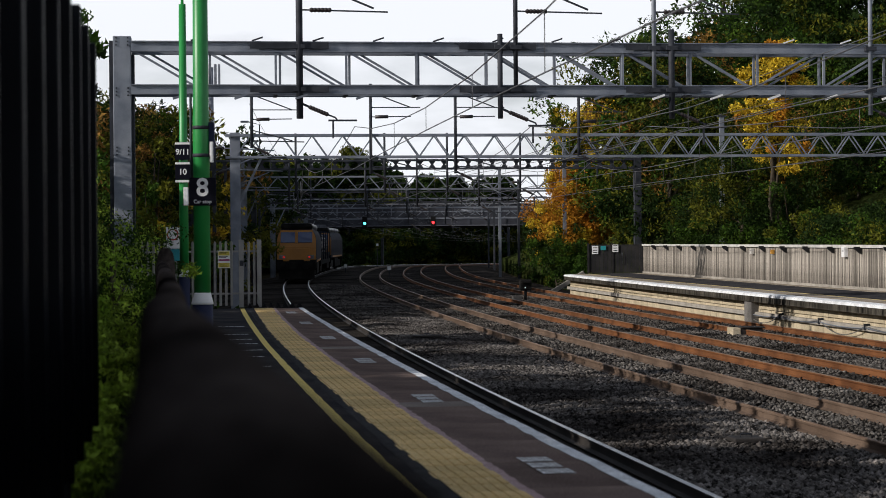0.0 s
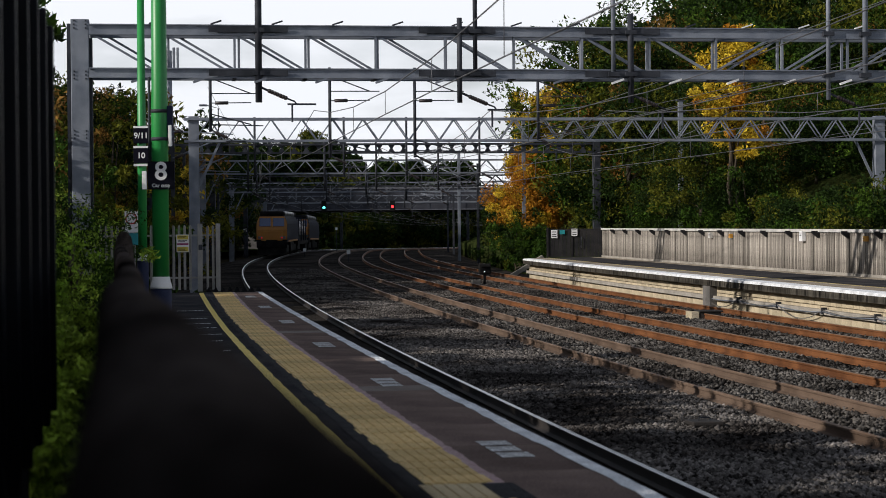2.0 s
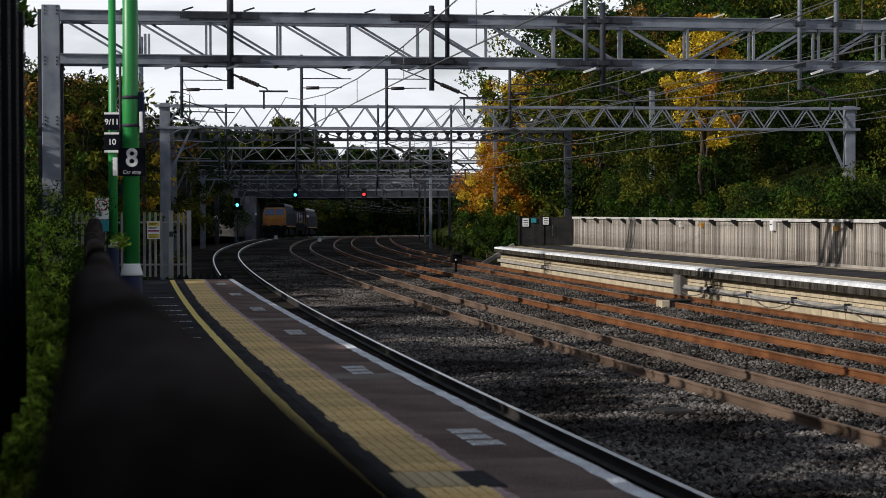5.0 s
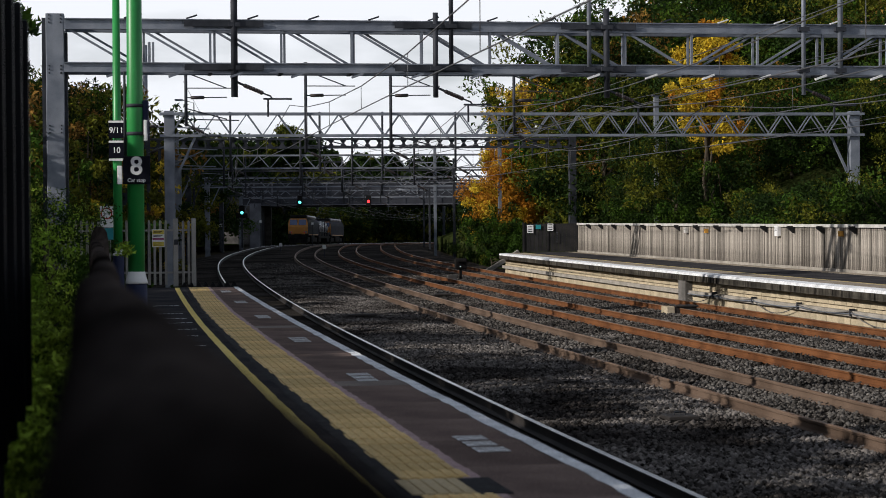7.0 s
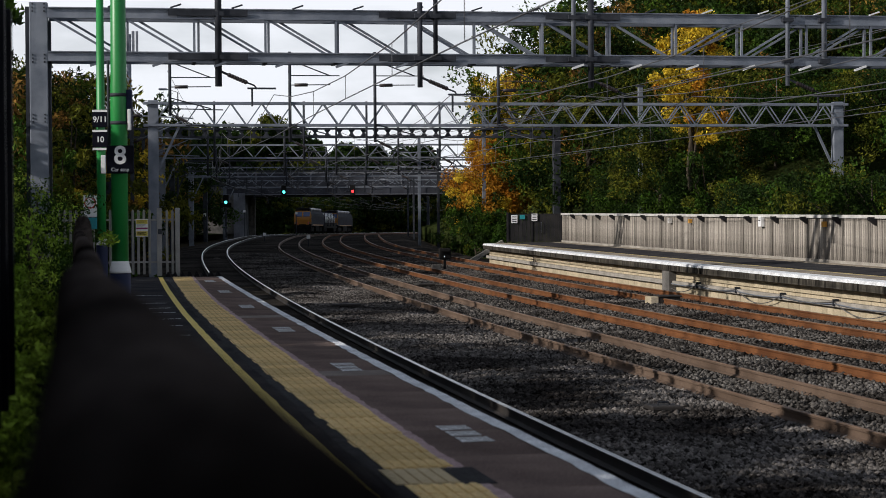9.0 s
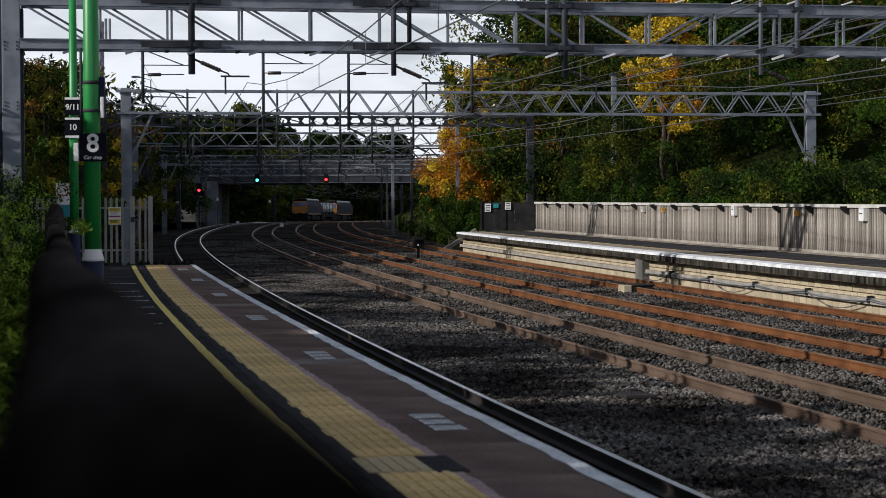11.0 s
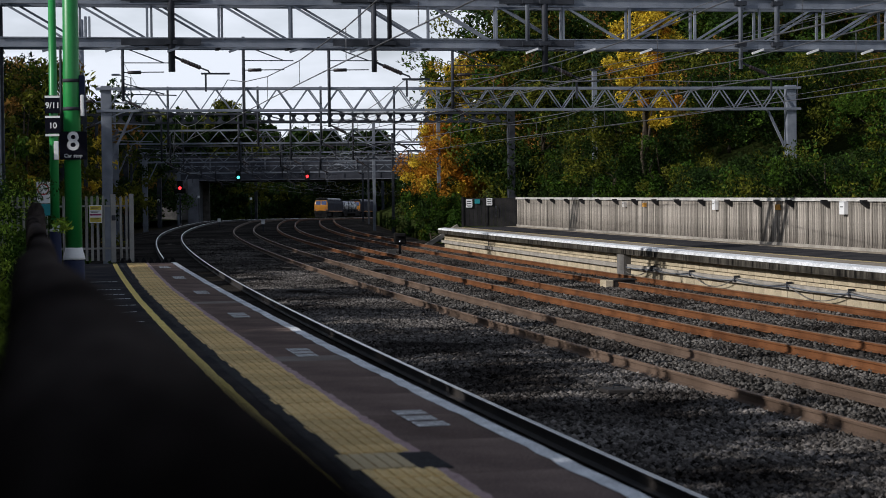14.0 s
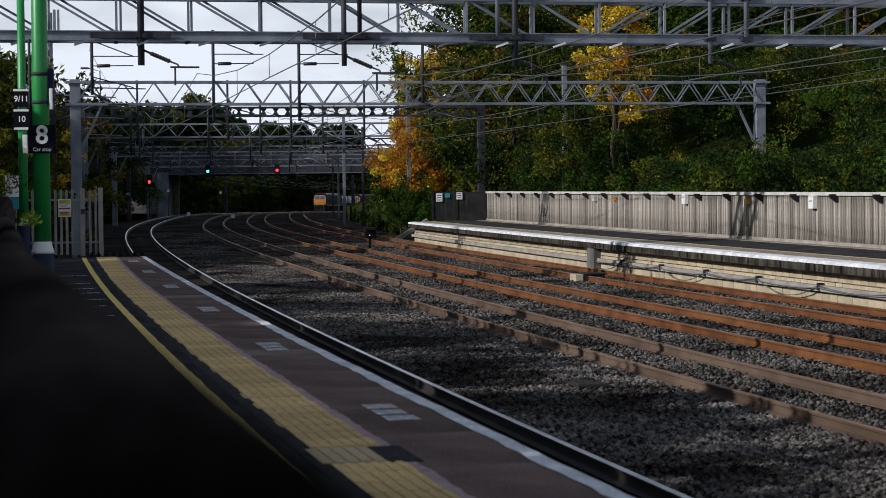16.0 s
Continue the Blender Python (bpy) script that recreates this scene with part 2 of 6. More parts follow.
def beam(bm, p, q, w, d=None, up=(0, 0, 1)):
    """A bar of width w and depth d from p to q."""
    p, q = Vector(p), Vector(q)
    d = d or w
    axis = (q - p)
    length = axis.length
    axis.normalize()
    side = axis.cross(Vector(up))
    if side.length < 1e-3:
        side = axis.cross(Vector((0, 1, 0)))
    side.normalize()
    top = side.cross(axis)
    m = Matrix((side, axis, top)).transposed().to_4x4()
    m.translation = (p + q) / 2
    bmesh.ops.create_cube(bm, size=1.0, matrix=m @ Matrix.Diagonal((w, length, d, 1)))
    return bm


def tube(bm, pts, r, sides=8, r_end=None):
    """A round tube along the points, tapering from r to r_end."""
    pts = [Vector(p) for p in pts]
    rings = []
    for i, p in enumerate(pts):
        a = (pts[min(i + 1, len(pts) - 1)] - pts[max(i - 1, 0)]).normalized()
        s = a.cross(Vector((0, 0, 1)))
        s = s.normalized() if s.length > 1e-3 else Vector((1, 0, 0))
        u = s.cross(a)
        rr = r + ((r_end if r_end is not None else r) - r) * i / max(1, len(pts) - 1)
        rings.append([bm.verts.new(p + (s * math.cos(k * math.tau / sides) + u * math.sin(k * math.tau / sides)) * rr) for k in range(sides)])
    for a, b in zip(rings, rings[1:]):
        for k in range(sides):
            bm.faces.new((a[k], a[(k + 1) % sides], b[(k + 1) % sides], b[k])).smooth = True
    bm.faces.new(rings[0][::-1])
    bm.faces.new(rings[-1])
    return bm


def revolve(bm, profile, sides=20, m=None):
    """A solid turned round z from (radius, height) pairs."""
    rings = []
    for r, z in profile:
        ring = [Vector((r * math.cos(k * math.tau / sides), r * math.sin(k * math.tau / sides), z)) for k in range(sides)]
        rings.append([bm.verts.new(m @ v if m is not None else v) for v in ring])
    for a, b in zip(rings, rings[1:]):
        for k in range(sides):
            bm.faces.new((a[k], a[(k + 1) % sides], b[(k + 1) % sides], b[k])).smooth = True
    bm.faces.new(rings[0][::-1])
    bm.faces.new(rings[-1])
    return bm


def lettering(words, size, mat, parent, m, label=""):
    """Letters cut from the built-in font, facing -y, each a mesh of its own."""
    cu = bpy.data.curves.new("letters", "FONT")
    cu.body, cu.size, cu.align_x, cu.align_y, cu.extrude, cu.offset = words, size, "CENTER", "CENTER", 0.002, size * 0.018
    tmp = new("letters", cu)
    me = bpy.data.meshes.new_from_object(tmp.evaluated_get(bpy.context.evaluated_depsgraph_get()))
    bpy.data.objects.remove(tmp)
    whole = bmesh.new()
    whole.from_mesh(me)
    bmesh.ops.remove_doubles(whole, verts=whole.verts[:], dist=1e-6)
    todo = set(whole.faces)
    while todo:
        island, edge = set(), [todo.pop()]
        while edge:
            f = edge.pop()
            island.add(f)
            for g in {g for e in f.edges for g in e.link_faces} & todo:
                todo.discard(g)
                edge.append(g)
        bm, made = bmesh.new(), {}
        for f in sorted(island, key=lambda q: q.index):
            for v in f.verts:
                if v not in made:
                    made[v] = bm.verts.new(v.co)
            bm.faces.new([made[v] for v in f.verts])
        part("letter", bm, mat, parent, label).matrix_basis = m @ pose(0, 0, 0, 90, 0, 0)
    whole.free()


# ---- the line of the railway: everything along it keeps its distance from the platform edge ----
KNOTS = [0, 20, 40, 60, 80, 110, 140, 170, 200, 240, 280, 330, 560]
BEND = [0.00090, 0.00083, 0.00063, 0.00078, 0.00054, 0.00076, 0.00146, 0.00097, 0.00021, 0.00054, 0.00096, 0.00102, 0.00101]
STEP = 1.0
LS = np.arange(-40, 640, STEP)
LH = np.interp(LS, KNOTS, BEND)
LT = np.cumsum(LH) * STEP
LT += -0.16455 - np.interp(0, LS, LT)
LX, LY = np.cumsum(np.sin(LT)) * STEP, np.cumsum(np.cos(LT)) * STEP
LX += 3.966 - np.interp(0, LS, LX)
LY += -2.0 - np.interp(0, LS, LY)


def fall(y):
    """How far the line has dropped at y."""
    return 0.011 * 12 * math.log1p(math.exp(max(-30.0, min(40.0, (y - 205) / 12))))


def on(s, off, z=0.0):
    """The point s along the platform edge, off to its right, z above the platform's level."""
    x, y, t = np.interp(s, LS, LX), np.interp(s, LS, LY), np.interp(s, LS, LT)
    px, py = x + off * math.cos(t), y - off * math.sin(t)
    return Vector((px, py, z - fall(py)))


def heading(s):
    return math.degrees(np.interp(s, LS, LT))


def along(s, off, z=0.0):
    """The pose at that point, with y along the line."""
    return Matrix.Translation(on(s, off, z)) @ pose(0, 0, 0, 0, 0, -heading(s))


def s_at(y):
    return float(np.interp(y, LY, LS))


def sweep(name, stations, profile, mat, parent=None, closed=True, mat_of=None, smooth=False):
    """A solid with the (off, z) profile, drawn along the line through the stations."""
    verts, faces, n = [], [], len(profile)
    for s in stations:
        verts += [on(s, o, z) for o, z in profile]
    for i in range(len(stations) - 1):
        for k in range(n if closed else n - 1):
            a, b = i * n + k, i * n + (k + 1) % n
            faces.append((a, b, b + n, a + n))
    if closed:
        faces += [tuple(range(n))[::-1], tuple(len(verts) - n + k for k in range(n))]
    ob = from_arrays(name, verts, faces, mat, parent, smooth)
    if mat_of:
        for i, p in enumerate(ob.data.polygons):
            if i < (len(stations) - 1) * n:
                p.material_index = mat_of(i % n)
    return ob


def spaced(a, b, step):
    return list(np.linspace(a, b, max(2, int(round((b - a) / step)) + 1)))


RAIL = -0.892  # rail top
BED = RAIL - 0.19
END = s_at(51.6)  # end of the near platform
P2_END = s_at(99.0)

# ---- ground, ballast and tracks ----
def ground_sheet():
    xs = [-3000, -900, -300, -120, -60, -30, -14, 0, 14, 40, 90, 300, 900, 3000]
    ys = [-600, -100, 0, 60, 120, 180, 220, 260, 320, 400, 500, 620]
    verts = [(x, y, -1.6 - fall(y)) for y in ys for x in xs] + [(x, 4500, -1.6 - fall(620)) for x in xs]
    n = len(xs)
    faces = [(j * n + i, j * n + i + 1, (j + 1) * n + i + 1, (j + 1) * n + i) for j in range(len(ys)) for i in range(n - 1)]
    tagged(from_arrays("ground", verts, faces, EARTH), "dark earth and rough grass round the railway", "ground", kind="structure")


BED_S = np.array(spaced(-30, 600, 3))
BED_O = np.array([-3.4, -0.4, 0.2, 0.7, 1.5, 2.3, 3.2, 4.4, 5.6, 6.3, 7.0, 7.9, 8.8, 9.6, 10.3, 11.5, 12.9, 13.6, 14.4, 15.1, 16.5, 19.0])


def bed_level(s, o):
    """The bed's height at one of its knots: heaped up between the tracks, sinking at its edges."""
    z = BED + 0.035 * noise.noise(Vector((s * 0.22, o * 0.9, 3)))
    if o in (3.2, 4.4, 11.5):
        z += 0.03 + 0.10 * noise.noise(Vector((s * 0.12, o, 9)))
    return z - 0.45 if o in (-3.4, 19.0) else z


BED_Z = np.array([[bed_level(s, float(o)) for o in BED_O] for s in BED_S])


def ballast_bed():
    st, n = BED_S, len(BED_O)
    verts, faces = [on(s, float(o), BED_Z[j, i]) for j, s in enumerate(st) for i, o in enumerate(BED_O)], []
    for j in range(len(st) - 1):
        for i in range(n - 1):
            faces.append((j * n + i, j * n + i + 1, (j + 1) * n + i + 1, (j + 1) * n + i))
    return tagged(from_arrays("ballast_bed", verts, faces, BALLAST_BED, smooth=True), "dark grey and brown crushed stone ballast between the tracks", "ballast", kind="structure")


def stones(name, mat, count, s0, s1, o0, o1, size, seed, label):
    """Loose stones strewn over a strip of the bed, thickest near the platform."""
    rng = np.random.default_rng(seed)
    base = np.array([(1, 0, 0), (-1, 0, 0), (0, 1, 0), (0, -1, 0), (0, 0, 1), (0, 0, -1)], float)
    tri = np.array([(0, 2, 4), (2, 1, 4), (1, 3, 4), (3, 0, 4), (2, 0, 5), (1, 2, 5), (3, 1, 5), (0, 3, 5)])
    u = rng.random(count)
    s = s0 + (s1 - s0) * u ** 1.7
    o = o0 + (o1 - o0) * rng.random(count)
    x, y, t = np.interp(s, LS, LX), np.interp(s, LS, LY), np.interp(s, LS, LT)
    seen = (x + o * np.cos(t)) < 0.33 * (y - o * np.sin(t)) + 0.4
    s, o, x, y, t = s[seen], o[seen], x[seen], y[seen], t[seen]
    count = len(s)
    j = np.clip(np.searchsorted(BED_S, s) - 1, 0, len(BED_S) - 2)
    i = np.clip(np.searchsorted(BED_O, o) - 1, 0, len(BED_O) - 2)
    fs, fo = (s - BED_S[j]) / (BED_S[j + 1] - BED_S[j]), (o - BED_O[i]) / (BED_O[i + 1] - BED_O[i])
    level = (BED_Z[j, i] * (1 - fo) + BED_Z[j, i + 1] * fo) * (1 - fs) + (BED_Z[j + 1, i] * (1 - fo) + BED_Z[j + 1, i + 1] * fo) * fs
    c = np.stack([x + o * np.cos(t), y - o * np.sin(t), level + 0.008 + 0.022 * rng.random(count)], 1)
    shape = base[None] * (0.65 + 0.7 * rng.random((count, 6, 1))) + 0.25 * rng.standard_normal((count, 6, 3))
    shape *= (size * (0.55 + 0.9 * rng.random((count, 1, 1)) ** 1.5)) * np.array([1, 1, 0.7])
    verts = (c[:, None] + shape).reshape(-1, 3)
    faces = (tri[None] + 6 * np.arange(count)[:, None, None]).reshape(-1, 3)
    me = bpy.data.meshes.new(name)
    me.vertices.add(len(verts))
    me.vertices.foreach_set("co", verts.ravel())
    me.loops.add(faces.size)
    me.loops.foreach_set("vertex_index", faces.ravel())
    me.polygons.add(len(faces))
    me.polygons.foreach_set("loop_start", np.arange(0, faces.size, 3))
    me.update(calc_edges=True)
    me.validate()
    me.materials.append(mat)
    tagged(new(name, me), label, "ballast", kind="stuff")


RAIL_SHAPE = [(-0.075, -0.16), (0.075, -0.16), (0.075, -0.148), (0.016, -0.125), (0.012, -0.05), (0.036, -0.038), (0.036, -0.008), (0.026, 0.0), (-0.026, 0.0), (-0.036, -0.008), (-0.036, -0.038), (-0.012, -0.05), (-0.016, -0.125), (-0.075, -0.148)]


def track(name, off, side_mat, top_mat, label, start=-30):
    th = tagged(empty(name), label, "track", kind="structure")
    st = spaced(start, 420, 2.5) + spaced(424, 600, 6)
    for o in (off - 0.7535, off + 0.7535):
        sweep("rail", st, [(o + a, RAIL + b) for a, b in RAIL_SHAPE], [side_mat, top_mat], th, mat_of=lambda k: 1 if k in (6, 7, 8) else 0)
    return th


def sleepers(th, off, s0, s1, seed):
    verts, faces = [], []
    rng = random.Random(seed)
    s = s0
    while s < s1:
        m = along(s, off, RAIL - 0.212 + rng.uniform(-0.012, 0.012))
        k = len(verts)
        verts += [m @ Vector((x, y, z)) for z in (-0.12, 0) for x, y in ((-1.25, -0.125), (1.25, -0.125), (1.25, 0.125), (-1.25, 0.125))]
        faces += [tuple(k + i for i in f) for f in ((4, 5, 6, 7), (0, 1, 5, 4), (1, 2, 6, 5), (2, 3, 7, 6), (3, 0, 4, 7))]
        s += 0.68
    ob = from_arrays("sleepers", verts, faces, SLEEPER, th)
    ob["kind"] = "stuff"


ground_sheet()
ballast_bed()
TRACKS = (("track_1", 1.459, RAIL_DARK, RAIL_TOP, "black-sided track with polished rail tops beside the platform"), ("track_2", 6.52, RUST_PALE, RAIL_TOP_RUST, "weathered brown track in dark ballast"),
          ("track_3", 9.93, RUST, RAIL_TOP_RUST, "orange rusty track in dark ballast"), ("track_4", 13.72, RUST, RAIL_TOP_RUST, "brown rusty track below the far platform"))
for k, (name, off, a, b, label) in enumerate(TRACKS):
    th = track(name, off, a, b, label)
    sleepers(th, off, -4, 330, k)


# ---- near platform ----
def near_platform():
    th = tagged(empty("platform_near"), "shaded asphalt platform with yellow line, ribbed tactile strip and white edge", "platform", kind="structure")
    st = spaced(-20, END, 2.0)
    sweep("deck", st, [(-3.75, -1.4), (-1.5, -1.4), (-1.5, -0.02), (-1.5, 0.0), (-3.75, 0.0)], ASPHALT, th)
    sweep("patch_strip", st, [(-1.5, -0.3), (-1.44, -0.3), (-1.44, 0.003), (-1.5, 0.003)], PATCH, th)
    sweep("face", st, [(-1.5, -1.4), (-0.28, -1.4), (-0.28, -0.16), (-1.5, -0.16)], DARK_CONCRETE, th)
    sweep("sub_slab", st, [(-1.44, -0.16), (-0.06, -0.16), (-0.06, -0.012), (-1.44, -0.012)], DARK_CONCRETE, th)
    rng = random.Random(4)
    # wavy yellow line
    verts, faces = [], []
    for i, s in enumerate(spaced(-20, END - 0.3, 0.4)):
        w = 0.014 * noise.noise(Vector((s * 1.7, 0, 0))) + 0.07 * max(0.0, (s - 36) / 18)
        verts += [on(s, -1.755 + w, 0.005), on(s, -1.65 + w * 1.2, 0.005)]
        if i:
            faces.append((2 * i - 2, 2 * i - 1, 2 * i + 1, 2 * i))
    from_arrays("yellow_line", verts, faces, YELLOW_PAINT, th)
    # dark bitumen seam against the tactile strip, with ragged edges
    verts, faces = [], []
    for i, s in enumerate(spaced(-20, END, 0.15)):
        w = 0.10 * max(0.0, (s - 36) / 18)
        verts += [on(s, -1.535 + w + rng.uniform(-0.012, 0.012) + 0.03 * noise.noise(Vector((s * 0.8, 4, 0))), 0.0045), on(s, -1.42 + w + rng.uniform(-0.01, 0.01), 0.0045)]
        if i:
            faces.append((2 * i - 2, 2 * i - 1, 2 * i + 1, 2 * i))
    from_arrays("bitumen_seam", verts, faces, SEAM, th)
    # pink mortar beside the tactile strip, with a ragged edge
    verts, faces = [], []
    for i, s in enumerate(spaced(-20, END, 0.12)):
        w = 0.13 * max(0.0, (s - 40) / 14)
        verts += [on(s, -1.0 + w, 0.0035), on(s, -0.878 + w + rng.uniform(-0.016, 0.016), 0.0035)]
        if i:
            faces.append((2 * i - 2, 2 * i - 1, 2 * i + 1, 2 * i))
    from_arrays("mortar_strip", verts, faces, PINK, th)
    # white edge, unevenly painted
    verts, faces = [], []
    for i, s in enumerate(spaced(-20, END, 0.3)):
        w = rng.uniform(-0.008, 0.008)
        verts += [on(s, -0.15 + w * 2.2, 0.004), on(s, -0.022 + w, 0.004), on(s, 0.0, -0.02)]
        if i:
            a = 3 * i
            faces += [(a - 3, a - 2, a + 1, a), (a - 2, a - 1, a + 2, a + 1)]
    from_arrays("white_edge", verts, faces, WHITE_PAINT, th)
    return th


def tactile_mesh(length, half=0.25, buff=False, across=False):
    """A slab with long ribs, or with ribs set across."""
    bm = bmesh.new()
    box(bm, -half, half, 0.005, length - 0.005, -0.04, 0.004)
    if across:
        for k in range(5):
            x = -half + 0.05 + k * (2 * half - 0.1) / 4
            box(bm, x - 0.035, x + 0.035, 0.02, length - 0.02, 0.004, 0.012)
    else:
        for k in range(6):
            x = -half + 0.045 + k * (2 * half - 0.09) / 5
            box(bm, x - 0.024, x + 0.024, 0.014, length - 0.014, 0.004, 0.0105)
    me = bpy.data.meshes.new("tactile_slab")
    bm.to_mesh(me)
    bm.free()
    me.materials.append(TACTILE_PALE if buff else TACTILE)
    return me


def platform_slabs(th):
    me = tactile_mesh(0.4)
    rng = random.Random(8)
    s = 3.0
    while s < END - 0.4:
        if not 14.55 < s < 15.45:
            w = 0.13 * max(0.0, (s - 40) / 14)
            ob = new("tactile_slab", me)
            ob.parent, ob.matrix_basis = th, along(s, -1.195 + w + rng.uniform(-0.006, 0.006), rng.uniform(-0.002, 0.002)) @ pose(0, 0, 0, 0, 0, rng.uniform(-0.4, 0.4))
        s += 0.402
    # the paler row across the strip, and the square patch beside it
    ob = new("tactile_slab", tactile_mesh(0.74, 0.22, True, True))
    ob.parent, ob.matrix_basis = th, along(14.66, -1.27, 0.0)
    bm = boxed(-0.11, 0.11, 0.0, 0.78, -0.04, 0.006, bevel=0.003)
    part("bitumen_patch", bm, SEAM, th).matrix_basis = along(14.62, -0.94, 0.001)
    # edge paving: long slabs, with a short paler one in two places
    meshes = {}
    s = 1.45
    stops = [(22.88, 23.5), (34.2, 34.85)]
    while s < END - 0.2:
        pale = next((q for q in stops if abs(q[0] - s) < 0.02), None)
        after = min([q[0] for q in stops if q[0] > s + 0.05] + [END])
        length = pale[1] - pale[0] if pale else min(1.62, after - s)
        if not pale and after - s - length < 0.4:
            length = after - s
        key = (round(length, 2), bool(pale))
        if key not in meshes:
            bm = boxed(-0.44, 0.44, 0.006, length - 0.006, -0.10, 0.0, bevel=0.004)
            mm = bpy.data.meshes.new("paving_slab")
            bm.to_mesh(mm)
            bm.free()
            mm.materials.append(PAVING_PALE if pale else PAVING)
            meshes[key] = mm
        ob = new("paving_slab", meshes[key])
        ob.parent, ob.matrix_basis = th, along(s, -0.462, rng.uniform(-0.003, 0.0))
        s += length
    # worn white words on the edge slabs, too worn to read, as bars
    for s0 in (s_at(14.6), s_at(21.1), s_at(28.0), s_at(34.9), s_at(41.4), s_at(47.6)):
        for row in range(3):
            bm = bmesh.new()
            x = -0.12
            while x < 0.11:
                w = rng.uniform(0.018, 0.035)
                box(bm, x, min(x + w, 0.13), 0.0, 0.30, 0.0, 0.002)
                x += w + 0.007
            ob = part("worn_letters", bm, WORN_WHITE, th)
            ob.matrix_basis = along(s0 + row * 0.40, -0.49, 0.0035)
    # short white dashes behind the yellow line
    for k, y in enumerate((27.6, 29.9, 31.7, 33.7, 35.2, 37.1, 40.5)):
        bm = bmesh.new()
        x = -2.38
        while x < -1.88:
            w = rng.uniform(0.05, 0.12)
            box(bm, x, x + w, 0, 0.10, 0.0, 0.002)
            x += w + 0.02
        ob = part("worn_dashes", bm, WORN_WHITE, th)
        ob.matrix_basis = along(s_at(y), 0.0, 0.003)


platform_near = near_platform()


def trespass_mat():
    """Rows of rubber pyramids that end the platform."""
    th = tagged(empty("trespass_guard", along(END + 0.15, -0.75, -0.05)), "black rubber pyramid guard at the platform's end", "guard")
    part("base", boxed(-0.75, 0.75, 0, 1.0, -0.85, 0.0), RUBBER, th)
    bm = bmesh.new()
    bmesh.ops.create_cone(bm, cap_ends=True, segments=4, radius1=0.12, radius2=0.015, depth=0.16, matrix=pose(0, 0, 0.08, 0, 0, 45))
    first = part("pyramid", bm, RUBBER, th)
    for i in range(8):
        for j in range(4):
            ob = first if i + j == 0 else new("pyramid", first.data)
            ob.parent, ob.matrix_basis = th, Matrix.Translation((-0.66 + i * 0.19, 0.12 + j * 0.24, 0.0))


trespass_mat()


def palisade_pale(bm, x, h, w=0.07, deep=0.018):
    """One W-section pale with a pointed top, at x, in the plane y=0."""
    prof = [(-w / 2, 0), (-w / 4, -deep), (0, -deep * 0.2), (w / 4, -deep), (w / 2, 0), (w / 2, 0.004), (0, 0.004), (-w / 2, 0.004)]
    lo = [bm.verts.new((x + a, b, 0.05)) for a, b in prof]
    hi = [bm.verts.new((x + a, b, h - (0.05 if abs(a) > w / 3 else 0.0))) for a, b in prof]
    for k in range(8):
        bm.faces.new((lo[k], lo[(k + 1) % 8], hi[(k + 1) % 8], hi[k]))
    bm.faces.new(hi)


def end_fence():
    """Pale steel palisade with a gate across the platform's end."""
    th = tagged(empty("palisade_gate", pose(-4.95, 52.3, 0.0, 0, 0, 8)), "pale grey steel palisade gate across the end of the platform", "gate")
    x = -3.55
    while x < -0.62:
        bm = bmesh.new()
        palisade_pale(bm, x, 1.78)
        part("pale", bm, PALE_STEEL, th)
        x += 0.148
    for x in (-0.28, -0.13):
        bm = bmesh.new()
        palisade_pale(bm, x, 1.76)
        part("pale", bm, PALE_STEEL, th)
    for x, w in ((-3.7, 0.1), (-0.48, 0.13), (0.0, 0.12)):
        part("post", boxed(x - w / 2, x + w / 2, -0.06, 0.06, 0, 1.82, bevel=0.008), PALE_STEEL, th)
    for z in (0.35, 1.48):
        part("cross_rail", boxed(-3.7, 0.0, 0.006, 0.05, z, z + 0.05), PALE_STEEL, th)
    part("latch", boxed(-0.52, -0.42, -0.1, -0.06, 1.12, 1.26, bevel=0.01), GALV_DARK, th)
    sign = part("warning_sign", boxed(-0.94 - 0.165, -0.94 + 0.165, -0.045, -0.03, 1.06, 1.53, bevel=0.004), SIGN_WHITE, th, "white, yellow and purple warning sign")
    for z0, z1, mat in ((1.40, 1.51, SIGN_YELLOW), (1.255, 1.30, SIGN_PURPLE), (1.08, 1.20, SIGN_YELLOW)):
        part("sign_band", boxed(-1.09, -0.79, -0.052, -0.047, z0, z1), mat, sign)
    for k, z in enumerate((1.365, 1.335)):
        part("text_bar", boxed(-1.07, -0.83 - 0.05 * k, -0.0515, -0.047, z, z + 0.014), SIGN_BLACK, sign)
    for k, z in enumerate((1.47, 1.44, 1.165, 1.135, 1.105)):
        part("text_bar", boxed(-1.06, -0.84 - 0.04 * (k % 2), -0.0555, -0.0525, z, z + 0.012), SIGN_BLACK, sign)


end_fence()


